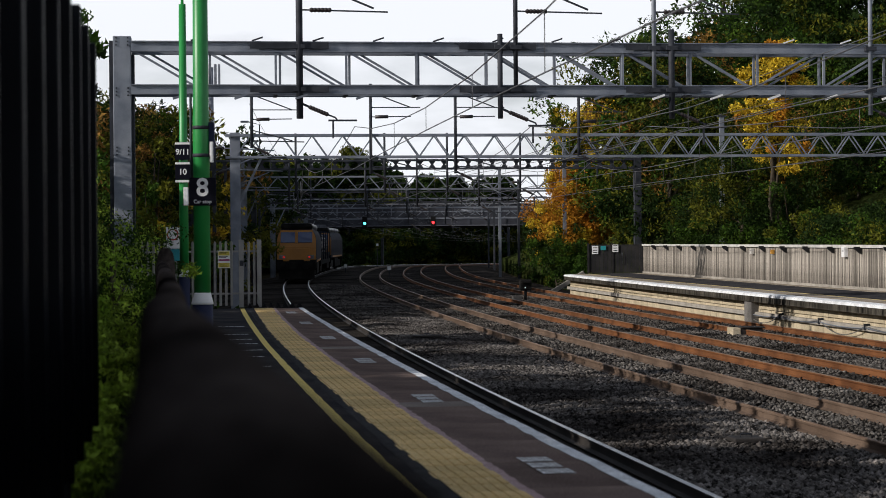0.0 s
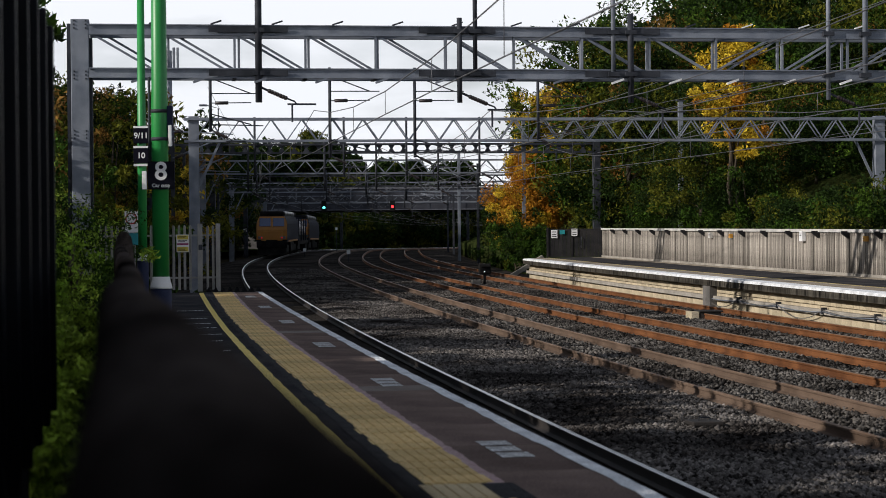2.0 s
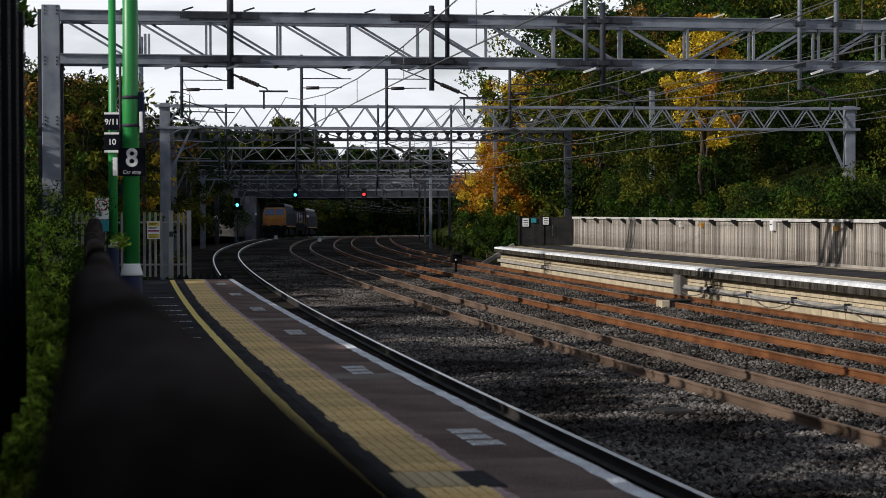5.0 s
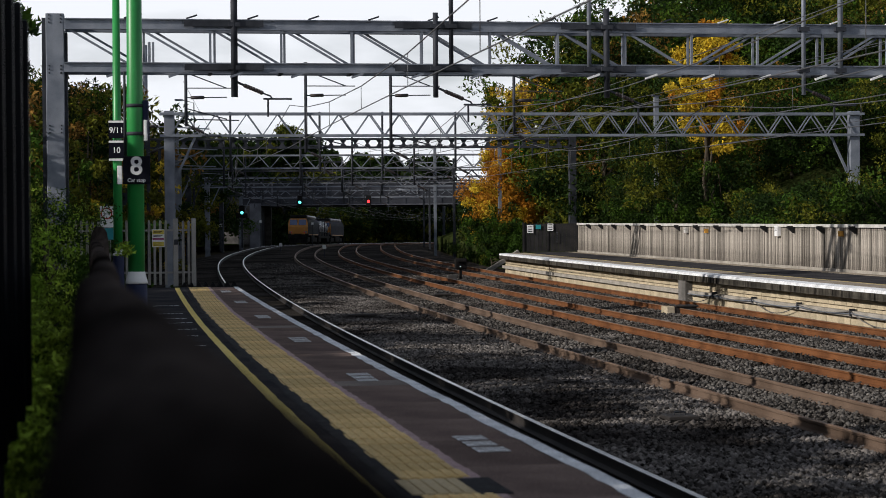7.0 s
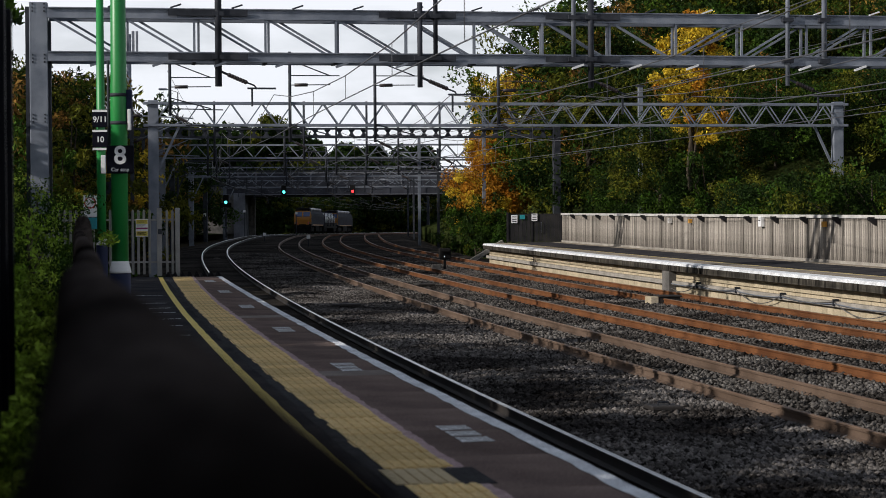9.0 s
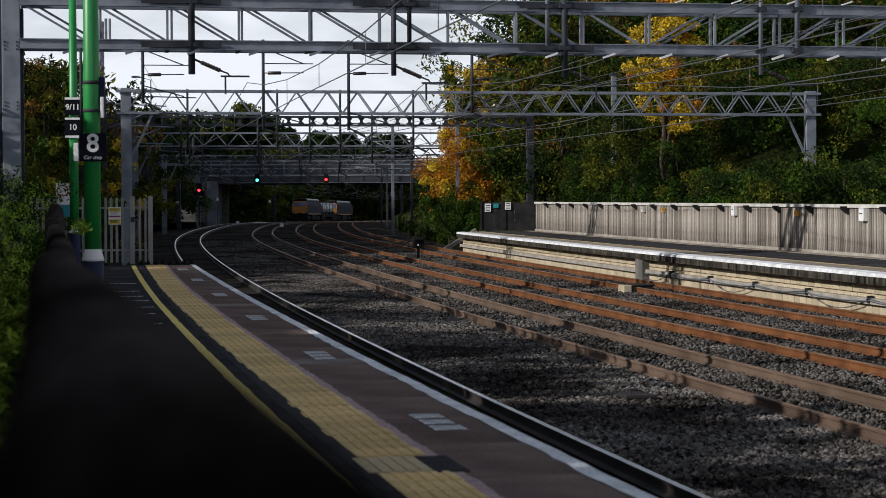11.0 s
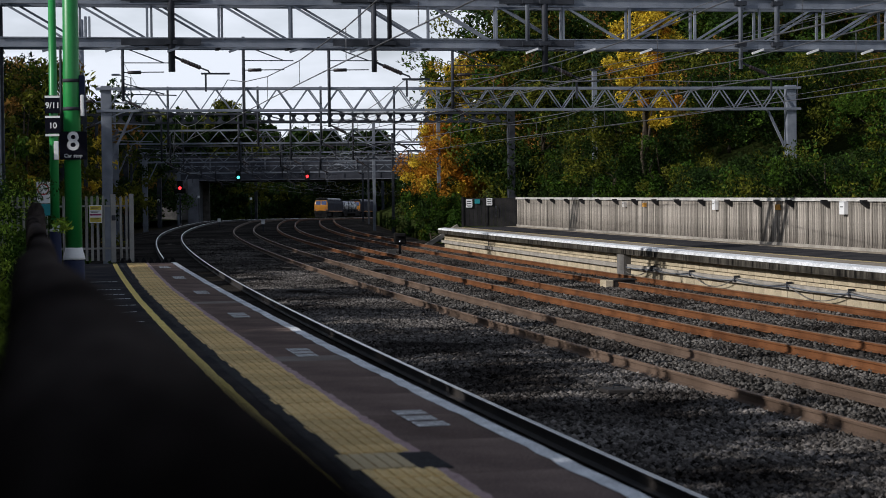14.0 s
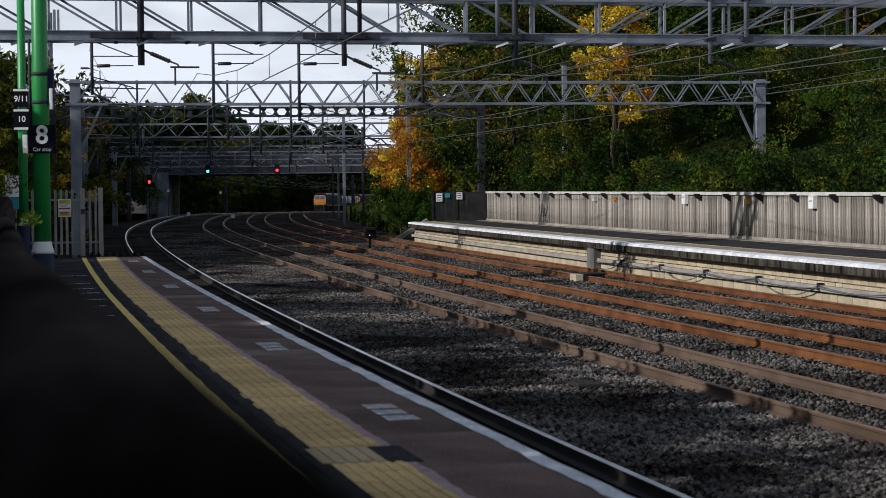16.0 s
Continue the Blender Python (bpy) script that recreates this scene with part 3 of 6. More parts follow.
def lamp_post(m, r, label, height=8.0):
    th = tagged(empty("lamp_post", m), label, "lamp post", group="platform lamp posts")
    part("base", revolve(bmesh.new(), [(r * 1.32, 0), (r * 1.32, 0.02), (r * 1.26, 0.84), (r * 1.2, 0.86)], 24), NAVY, th, "navy painted base")
    part("collar", revolve(bmesh.new(), [(r * 1.36, 0.86), (r * 1.3, 0.9), (r * 1.06, 1.0), (r, 1.03)], 24), SIGN_WHITE, th, "white painted collar")
    part("shaft", revolve(bmesh.new(), [(r, 1.03), (r, 3.55), (r * 0.96, 3.6), (r * 0.78, height)], 24), GREEN, th)
    part("lamp_arm", tube(bmesh.new(), [(0, 0, height - 0.02), (0, 0, height + 0.3), (0.35, -0.03, height + 0.5), (1.0, -0.1, height + 0.55)], r * 0.4, 8), GREEN, th)
    part("lamp_head", boxed(0.95, 1.6, -0.25, 0.05, height + 0.46, height + 0.6, bevel=0.04), GALV, th)
    return th


def sign_plate(th, x0, x1, z0, z1, y, mat=SIGN_BLACK, name="sign_plate"):
    return part(name, boxed(x0, x1, y, y + 0.012, z0, z1, bevel=0.004), mat, th)


def posts():
    r = 0.12
    a = lamp_post(pose(-3.47, 28.0, 0), r, "green lamp post with navy base and number eight sign")
    p = sign_plate(a, -0.16, 0.225, 2.28, 2.68, -0.16)
    lettering("8", 0.36, SIGN_WHITE, p, Matrix.Translation((0.032, -0.1645, 2.53)), "white figure")
    lettering("Car stop", 0.072, SIGN_WHITE, p, Matrix.Translation((0.032, -0.1645, 2.335)), "small white words")
    part("bracket", boxed(-0.13, 0.13, -0.15, 0.0, 2.40, 2.44), GALV_DARK, a)
    part("bracket", boxed(-0.13, 0.13, -0.15, 0.0, 2.56, 2.60), GALV_DARK, a)
    for z in (2.98, 3.38):
        part("strap", revolve(bmesh.new(), [(r * 1.06, z), (r * 1.06, z + 0.05)], 20), GALV_DARK, a)
    part("cable_box", boxed(0.11, 0.19, -0.05, 0.06, 3.0, 3.48, bevel=0.01), NAVY, a)
    part("cable_box", boxed(0.13, 0.18, -0.08, -0.02, 2.9, 3.2, bevel=0.01), SIGN_WHITE, a)
    part("conduit", tube(bmesh.new(), [(-0.15, 0.02, 2.5), (-0.15, 0.02, 3.9)], 0.02, 6), GALV_DARK, a)
    b = lamp_post(pose(-6.79, 51.0, 0), r * 0.98, "green lamp post with two small number signs beside the palisade")
    for z0, words in ((3.92, "9/11"), (3.40, "10")):
        p = sign_plate(b, -0.2, 0.19, z0, z0 + 0.46, -0.15)
        lettering(words, 0.21, SIGN_WHITE, p, Matrix.Translation((0, -0.1545, z0 + 0.2)), "white figures")
        part("white_strip", boxed(-0.2, 0.19, -0.156, -0.151, z0 + 0.40, z0 + 0.455), SIGN_WHITE, p)
    part("white_strip", boxed(-0.2, 0.19, -0.15, -0.14, 3.33, 3.39), SIGN_WHITE, b)
    part("cable_box", boxed(0.02, 0.14, -0.2, -0.1, 2.72, 3.2, bevel=0.01), SIGN_WHITE, b)
    for z in (2.74, 3.1):
        part("strap", boxed(-0.02, 0.2, -0.14, -0.12, z, z + 0.03), GALV_DARK, b)
    c = tagged(empty("notice_board", pose(-7.0, 50.4, 0)), "white no-entry notice with red ring over a teal panel", "sign")
    part("post", tube(bmesh.new(), [(0, 0.03, 0), (0, 0.03, 2.2)], 0.03, 8), GALV_DARK, c)
    p = part("panel", boxed(-0.17, 0.17, -0.02, 0.0, 1.6, 2.15, bevel=0.005), SIGN_WHITE, c)
    part("teal_panel", boxed(-0.17, 0.17, -0.02, 0.0, 1.28, 1.58, bevel=0.005), SIGN_TEAL, c)
    bm = bmesh.new()
    bmesh.ops.create_circle(bm, segments=24, radius=0.12)
    ring = bmesh.ops.create_circle(bm, segments=24, radius=0.15)
    bmesh.ops.bridge_loops(bm, edges=bm.edges[:])
    ob = part("red_ring", bm, SIGN_RED, p)
    ob.matrix_basis = pose(0, -0.024, 1.96, 90, 0, 0)


posts()


# ---- fences and wall on the near platform's left ----
def rail_wall():
    """The old wooden barrier that runs under the lens, with a worn top and a post at its far end."""
    th = tagged(empty("wooden_barrier"), "old dark wooden barrier with a rounded worn top rail", "barrier")
    line_y, edge_x = [0.5, 1.3, 3.0, 5.0, 7.8, 16.8, 23.4], [0.123, -0.016, -0.312, -0.66, -1.03, -2.35, -3.33]
    line_w, line_z = [0.23, 0.214, 0.16, 0.12, 0.12, 0.12, 0.13], [0.084, 0.084, 0.084, 0.076, 0.03, 0.01, 0.0]
    n = 48
    prof = [(-0.13, 0.9), (-0.14, 1.40), (-0.135, 1.47), (-0.105, 1.515), (-0.06, 1.535), (0.0, 1.54), (0.06, 1.538), (0.10, 1.525), (0.128, 1.495), (0.133, 1.42), (0.13, 0.9)]

    def middle(y):
        return float(np.interp(y, line_y, edge_x)) - float(np.interp(y, line_y, line_w)) / 2

    verts, faces = [], []
    for i in range(n + 1):
        y = 0.55 + (23.4 - 0.55) * (i / n) ** 1.6
        k = float(np.interp(y, line_y, line_w)) / 0.266 * (1 + 0.04 * noise.noise(Vector((i * 0.35, 0, 5))))
        x, up = middle(y), float(np.interp(y, line_y, line_z))
        verts += [Vector((x + a * k, y + a * k * 0.15, z + up)) for a, z in prof]
    m = len(prof)
    for i in range(n):
        for k in range(m):
            a, b = i * m + k, i * m + (k + 1) % m
            faces.append((a, b, b + m, a + m))
    faces += [tuple(range(m))[::-1], tuple(n * m + k for k in range(m))]
    from_arrays("top_rail", verts, faces, OLD_WOOD, th, True)
    for ya, yb in ((0.6, 4.0), (4.0, 9.0), (9.0, 16.0), (16.0, 23.4)):
        pa, pb = (Vector((middle(y), y, 0.46)) for y in (ya, yb))
        part("panel", beam(bmesh.new(), pa, pb, 0.10, 0.92), OLD_WOOD, th)
    p1 = Vector((-3.36, 23.4, 0))
    m = Matrix.Translation(p1 + Vector((0.0, 0.15, 0))) @ pose(0, 0, 0, 0, 0, 8)
    ob = part("end_post", revolve(bmesh.new(), [(0.12, 0), (0.12, 1.3), (0.11, 1.5), (0.09, 1.62), (0.06, 1.67), (0.02, 1.69)], 14), OLD_WOOD, th)
    ob.matrix_basis = m


rail_wall()


def black_palisade():
    """Tall black sheet fence close beside the camera: overlapping panels on posts, clear of the ground."""
    th = tagged(empty("security_fence", pose(-2.03, 11.0, 0.0, 0, 0, 97.86)), "tall black steel panel fence raised clear of the ground", "fence")
    pitch = 0.887
    for k in range(15):
        x = -k * pitch
        bm = bmesh.new()
        box(bm, x - pitch + 0.02, x - 0.06, 0.0, 0.03, 0.72, 2.88)
        panel = part("panel", bm, BLACK_FENCE, th)
        part("folded_edge", boxed(x - 0.075, x, -0.075, 0.02, 0.72, 2.88, bevel=0.008), BLACK_FENCE, panel)
        part("stiffener", boxed(x - pitch * 0.55, x - pitch * 0.5, -0.03, 0.0, 0.74, 2.86, bevel=0.006), BLACK_FENCE, panel)
        part("fixing_plate", boxed(x - 0.30, x - 0.10, -0.012, -0.001, 2.49, 2.60, bevel=0.003), GALV, panel, "small grey fixing plate")
        part("post", boxed(x - 0.09, x - 0.03, 0.035, 0.10, 0, 2.7, bevel=0.006), BLACK_FENCE, th)
    for z in (0.9, 2.5):
        part("cross_rail", boxed(-15 * pitch, 0.0, 0.032, 0.06, z, z + 0.06), BLACK_FENCE, th)


black_palisade()


# ---- far platform ----
FENCE2 = 19.1


P2_EDGE, P2_DROP = 15.085, 0.06


def p2_top(off):
    """The far platform's level: it falls a little towards its edge."""
    return -P2_DROP * max(0.0, 1 - (off - P2_EDGE) / 2.4)


def p2_band(name, st, a, b, up, mat, th):
    """A strip of the far platform's surface."""
    return sweep(name, st, [(a, p2_top(a) - 0.01), (b, p2_top(b) - 0.01), (b, p2_top(b) + up), (a, p2_top(a) + up)], mat, th)


def far_platform():
    th = tagged(empty("platform_far"), "sunlit platform with pale block face, stained coping and white edge", "platform", kind="structure")
    st = spaced(-20, P2_END, 2.5)
    o, d = P2_EDGE, P2_DROP
    sweep("deck", st, [(o + 0.45, -1.5), (24.0, -1.5), (24.0, 0.0), (o + 2.4, 0.0), (o + 0.10, p2_top(o + 0.1)), (o + 0.10, -0.20 - d), (o + 0.45, -0.20 - d)], ASPHALT, th)
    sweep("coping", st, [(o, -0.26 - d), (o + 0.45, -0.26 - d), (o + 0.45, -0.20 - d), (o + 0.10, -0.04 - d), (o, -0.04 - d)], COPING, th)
    p2_band("paving_band", st, o + 0.3, o + 1.2, 0.005, BUFF, th)
    p2_band("yellow_line", st, o + 1.25, o + 1.33, 0.006, FADED_YELLOW, th)
    p2_band("earth_strip", st, FENCE2 - 0.55, FENCE2 - 0.05, 0.008, BUFF, th)
    sweep("white_edge", st, [(o - 0.012, -0.075 - d), (o + 0.05, -0.075 - d), (o + 0.36, -0.01 - d), (o + 0.36, 0.032 - d), (o + 0.03, 0.010 - d), (o - 0.012, -0.015 - d)], WHITE_PAINT, th)
    sweep("cable_duct", st, [(o + 0.16, -0.80), (o + 0.32, -0.80), (o + 0.32, -0.66), (o + 0.16, -0.66)], CONCRETE, th)
    # dark concrete here paints in the tree shade lying on the pier
    part("pier", boxed(-0.02, 0.4, -0.42, 0.42, -1.2, -0.26 - d, bevel=0.02), DARK_CONCRETE, th).matrix_basis = along(65.0, o + 0.06, 0)
    return th


def far_platform_blocks(th):
    o = 15.085
    rng = random.Random(2)
    meshes = []
    for length in (0.44, 0.45, 0.40):
        mm = bpy.data.meshes.new("block")
        bm = boxed(0, 0.2, 0.011, length - 0.011, 0.010, 0.240, bevel=0.008)
        bm.to_mesh(mm)
        bm.free()
        mm.materials.append(BLOCK)
        meshes.append((mm, length))
    for row in range(3):
        s = s_at(38.0) - 0.22 * (row % 2)
        while s < P2_END - 0.4:
            mm, length = rng.choice(meshes)
            ob = new("block", mm)
            ob.parent, ob.matrix_basis = th, along(s, o + 0.30 + rng.uniform(-0.006, 0.006), -0.26 - P2_DROP - 0.25 * (row + 1))
            s += length


platform_far = far_platform()


def timber_fence():
    th = tagged(empty("timber_fence"), "weathered grey vertical board fence with pale top rail", "fence")
    s0, s1 = s_at(36.0), s_at(98.2)
    st = spaced(s0, s1, 2.5)
    sweep("top_rail", st, [(FENCE2 - 0.09, 1.40), (FENCE2 + 0.06, 1.40), (FENCE2 + 0.06, 1.50), (FENCE2 - 0.09, 1.50)], RAIL_WOOD, th)
    sweep("plinth", st, [(FENCE2 - 0.06, 0.0), (FENCE2 + 0.06, 0.0), (FENCE2 + 0.06, 0.1), (FENCE2 - 0.06, 0.1)], CONCRETE, th)
    sweep("backing", st, [(FENCE2 + 0.03, 0.05), (FENCE2 + 0.06, 0.05), (FENCE2 + 0.06, 1.42), (FENCE2 + 0.03, 1.42)], BOARD_DARK, th)
    # wedge-shaped brackets that carry the top rail
    bm = bmesh.new()
    ring = [(-0.02, 1.20), (-0.05, 1.20), (-0.26, 1.36), (-0.26, 1.44), (-0.02, 1.44)]
    f = [bm.verts.new((x, -0.07, z)) for x, z in ring]
    g = [bm.verts.new((x, 0.07, z)) for x, z in ring]
    bm.faces.new(f)
    bm.faces.new(g[::-1])
    for k in range(5):
        bm.faces.new((f[k], g[k], g[(k + 1) % 5], f[(k + 1) % 5]))
    bmesh.ops.recalc_face_normals(bm, faces=bm.faces[:])
    first = part("bracket", bm, BOARD_DARK, th)
    first.matrix_basis = along(38.65, FENCE2, 0)
    for k in range(1, 21):
        ob = new("bracket", first.data)
        ob.parent, ob.matrix_basis = th, along(38.65 + 2.95 * k, FENCE2, 0)
    return th


def timber_boards(th):
    rng = random.Random(6)
    mm = bpy.data.meshes.new("board")
    bm = boxed(-0.012, 0.012, 0.004, 0.176, 0.09, 1.42, bevel=0.003)
    bm.to_mesh(mm)
    bm.free()
    mm.materials.append(BOARD)
    s, s1 = s_at(46.0), s_at(98.2)
    while s < s1:
        ob = new("board", mm)
        ob.parent, ob.matrix_basis = th, along(s, FENCE2 + rng.uniform(-0.01, 0.012), rng.uniform(-0.015, 0.012))
        s += 0.18
    sweep("near_boards", spaced(s_at(36), s_at(46), 2), [(FENCE2 - 0.012, 0.09), (FENCE2 + 0.012, 0.09), (FENCE2 + 0.012, 1.42), (FENCE2 - 0.012, 1.42)], BOARD, th)


fence_timber = timber_fence()


def dark_end_fence():
    """Black boarded screen and gate that closes the far platform's end."""
    a, b = on(s_at(98.2), FENCE2), on(s_at(98.6), 16.25)
    d = (b - a).normalized()
    th = tagged(empty("dark_screen", Matrix.Translation(a) @ pose(0, 0, 0, 0, 0, math.degrees(math.atan2(d.y, d.x)))), "black boarded screen with small notices at the platform's end", "fence")
    length = (b - a).length
    n = 14
    for k in range(n):
        part("board", boxed(k * length / n + 0.004, (k + 1) * length / n - 0.004, -0.015, 0.015, 0.03, 1.48), BOARD_DARK, th)
    for x in (0.05, length * 0.55, length - 0.05):
        part("post", boxed(x - 0.05, x + 0.05, -0.06, 0.06, 0, 1.55), BOARD_DARK, th)
    # local +y faces the camera's side
    for x, z0, z1, w in ((length - 0.40, 1.0, 1.42, 0.16), (length * 0.50, 1.1, 1.48, 0.15)):
        p = part("notice", boxed(x - w, x + w, 0.062, 0.08, z0, z1), SIGN_WHITE, th, "small white notice")
        for j in range(3):
            part("text_bar", boxed(x - w * 0.7, x + w * 0.7, 0.081, 0.085, z0 + 0.06 + j * 0.12, z0 + 0.10 + j * 0.12), SIGN_BLACK, p)
    part("teal_notice", boxed(length - 0.95, length - 0.68, 0.062, 0.08, 1.2, 1.42), SIGN_TEAL, th)
    part("handle", tube(bmesh.new(), [(length * 0.38, 0.06, 0.5), (length * 0.38, 0.1, 0.55), (length * 0.38, 0.1, 1.0), (length * 0.38, 0.06, 1.05)], 0.015, 6), GALV, th)


dark_end_fence()

# ---- overhead line gantries ----
def cantilever(th, x, z, reach, y=0.0):
    """A drop bracket with ribbed insulator and the arm that steadies the wire."""
    bm = bmesh.new()
    beam(bm, (x, y, z), (x + reach * 0.25, y, z - 0.12), 0.06)
    part("bracket", bm, GALV_DARK, th)
    bm = bmesh.new()
    a, b = Vector((x + reach * 0.25, y, z - 0.12)), Vector((x + reach * 0.75, y, z - 0.34))
    tube(bm, [a, b], 0.03, 6)
    for k in range(7):
        c = a.lerp(b, (k + 0.5) / 7)
        bmesh.ops.create_uvsphere(bm, u_segments=8, v_segments=4, radius=0.065, matrix=Matrix.Translation(c))
    part("insulator", bm, INSULATOR, th)
    bm = bmesh.new()
    e = x + reach
    tube(bm, [b, (e - 0.05 * reach, y, z - 0.42), (e, y, z - 0.5)], 0.025, 6)
    beam(bm, (e - 0.25, y, z - 0.5), (e + 0.55, y, z - 0.5), 0.05)
    beam(bm, (e - 0.12, y, z - 0.5), (e - 0.12, y, z - 1.0), 0.05)
    part("steady_arm", bm, GALV_DARK, th)


def main_gantry():
    """Heavy portal of paired chords, diagonals and posts across all tracks."""
    th = tagged(empty("overhead_gantry", along(s_at(55.0), 0, 0)), "grey steel overhead line portal with boxed chords and paired diagonals", "gantry", group="overhead line gantries")
    x0, x1, zb, zt = -4.84, 29.0, 6.02, 7.22
    for x in (x0, x1):
        col = part("column", boxed(x - 0.25, x + 0.25, -0.3, 0.3, -1.4, 7.52, bevel=0.02), GALV, th)
        for z in (5.85, 7.25, 4.2):
            for dx in (-0.16, 0.16):
                for k in range(3):
                    part("bolt", boxed(x + dx - 0.02, x + dx + 0.02, -0.325, -0.3, z + k * 0.1, z + k * 0.1 + 0.04), GALV_DARK, col)
        part("flange", boxed(x - 0.36, x - 0.26, -0.2, 0.2, 0, 7.4), GALV_DARK, th)
        part("flange", boxed(x + 0.26, x + 0.33, -0.2, 0.2, 0, 7.0), GALV_DARK, th)
    for y in (-0.45, 0.45):
        for z, h in ((zt, 0.30), (zb, 0.28)):
            sec = [(-0.07, -h / 2), (0.07, -h / 2), (0.07, -h / 2 + 0.03), (0.012, -h / 2 + 0.03), (0.012, h / 2 - 0.03), (0.07, h / 2 - 0.03), (0.07, h / 2), (-0.07, h / 2), (-0.07, h / 2 - 0.03), (-0.012, h / 2 - 0.03), (-0.012, -h / 2 + 0.03), (-0.07, -h / 2 + 0.03)]
            bm = bmesh.new()
            lo = [bm.verts.new((x0 + 0.25, y + p, z + q)) for p, q in sec]
            hi = [bm.verts.new((x1 - 0.25, y + p, z + q)) for p, q in sec]
            for k in range(12):
                bm.faces.new((lo[k], hi[k], hi[(k + 1) % 12], lo[(k + 1) % 12]))
            bm.faces.new(lo)
            bm.faces.new(hi[::-1])
            part("chord", bm, GALV, th)
    pitch = 1.98
    n = int((x1 - x0 - 0.5) / pitch)
    for k in range(n):
        xa = x0 + 0.3 + k * pitch
        for y in (-0.45, 0.45):
            sh = 0.0 if y < 0 else 0.42
            bm = bmesh.new()
            if k < 9:
                beam(bm, (xa + sh, y, zt - 0.1), (xa + pitch * 0.86 + sh, y, zb + 0.1), 0.055, 0.06)
            else:
                beam(bm, (xa + sh, y, zb + 0.1), (xa + pitch * 0.86 + sh, y, zt - 0.1), 0.055, 0.06)
            part("diagonal", bm, GALV, th)
            bm = bmesh.new()
            beam(bm, (xa + pitch + sh * 0.36, y, zb + 0.1), (xa + pitch + sh * 0.36, y, zt - 0.1), 0.065, 0.09)
            part("vertical", bm, GALV, th)
        part("cross_tie", boxed(xa + pitch - 0.05, xa + pitch + 0.05, -0.45, 0.45, zb - 0.16, zb - 0.1), GALV_DARK, th)
    # drop tubes, some running on above the portal
    for x, za, zz, w, mat in ((0.08, 5.2, 10.5, 0.19, GALV_DARK), (5.76, 5.2, 7.6, 0.15, GALV_DARK), (6.21, 6.0, 10.5, 0.13, GALV_DARK), (10.22, 6.0, 10.5, 0.13, GALV), (10.73, 5.2, 7.75, 0.18, GALV_DARK), (16.63, 5.3, 10.5, 0.13, GALV), (17.75, 5.9, 10.5, 0.16, GALV)):
        part("drop_tube", tube(bmesh.new(), [(x, -0.55, za), (x, -0.55, zz)], w / 2, 10), mat, th)
        for z in (zt, zb):
            part("clamp", boxed(x - 0.16, x + 0.16, -0.64, -0.46, z - 0.06, z + 0.06), GALV_DARK, th)
    for x, z in ((0.08, 5.65), (5.76, 5.5), (10.73, 5.45), (16.63, 5.5)):
        cantilever(th, x, z, 1.05, -0.55)
    # lower dark channel stiffeners and small pale brackets under the chord
    for xa in (-1.3, 4.6, 9.4):
        part("channel", boxed(xa, xa + 2.2, -0.56, -0.53, zb - 0.08, zb + 0.10), GALV_DARK, th)
        part("channel", boxed(xa, xa + 2.2, -0.56, -0.53, zt - 0.06, zt + 0.12), GALV_DARK, th)
    for k in range(18):
        x = x0 + 1.4 + k * 1.7
        bm = bmesh.new()
        beam(bm, (x, -0.62, zb - 0.27), (x + 0.34, -0.62, zb - 0.15), 0.12, 0.06)
        part("clip", bm, SIGN_WHITE if k > 7 else GALV, th)
        bm = bmesh.new()
        beam(bm, (x + 0.5, -0.5, zt + 0.16), (x + 0.8, -0.5, zt + 0.26), 0.1, 0.04)
        part("clip", bm, SIGN_WHITE if k > 9 else GALV_DARK, th)
    # upper arms seen above the portal
    for x in (0.08, 6.21, 10.22):
        part("upper_arm", beam(bmesh.new(), (x, -0.55, 8.25), (x + 2.5, -0.55, 8.2), 0.04), GALV_DARK, th)
        part("upper_arm", beam(bmesh.new(), (x + 1.0, -0.55, 8.75), (x + 2.1, -0.55, 8.3), 0.05), GALV_DARK, th)
        bm = bmesh.new()
        for k in range(6):
            bmesh.ops.create_uvsphere(bm, u_segments=8, v_segments=4, radius=0.07, matrix=Matrix.Translation((x + 0.35 + k * 0.1, -0.55, 8.245)))
        part("insulator", bm, INSULATOR, th)


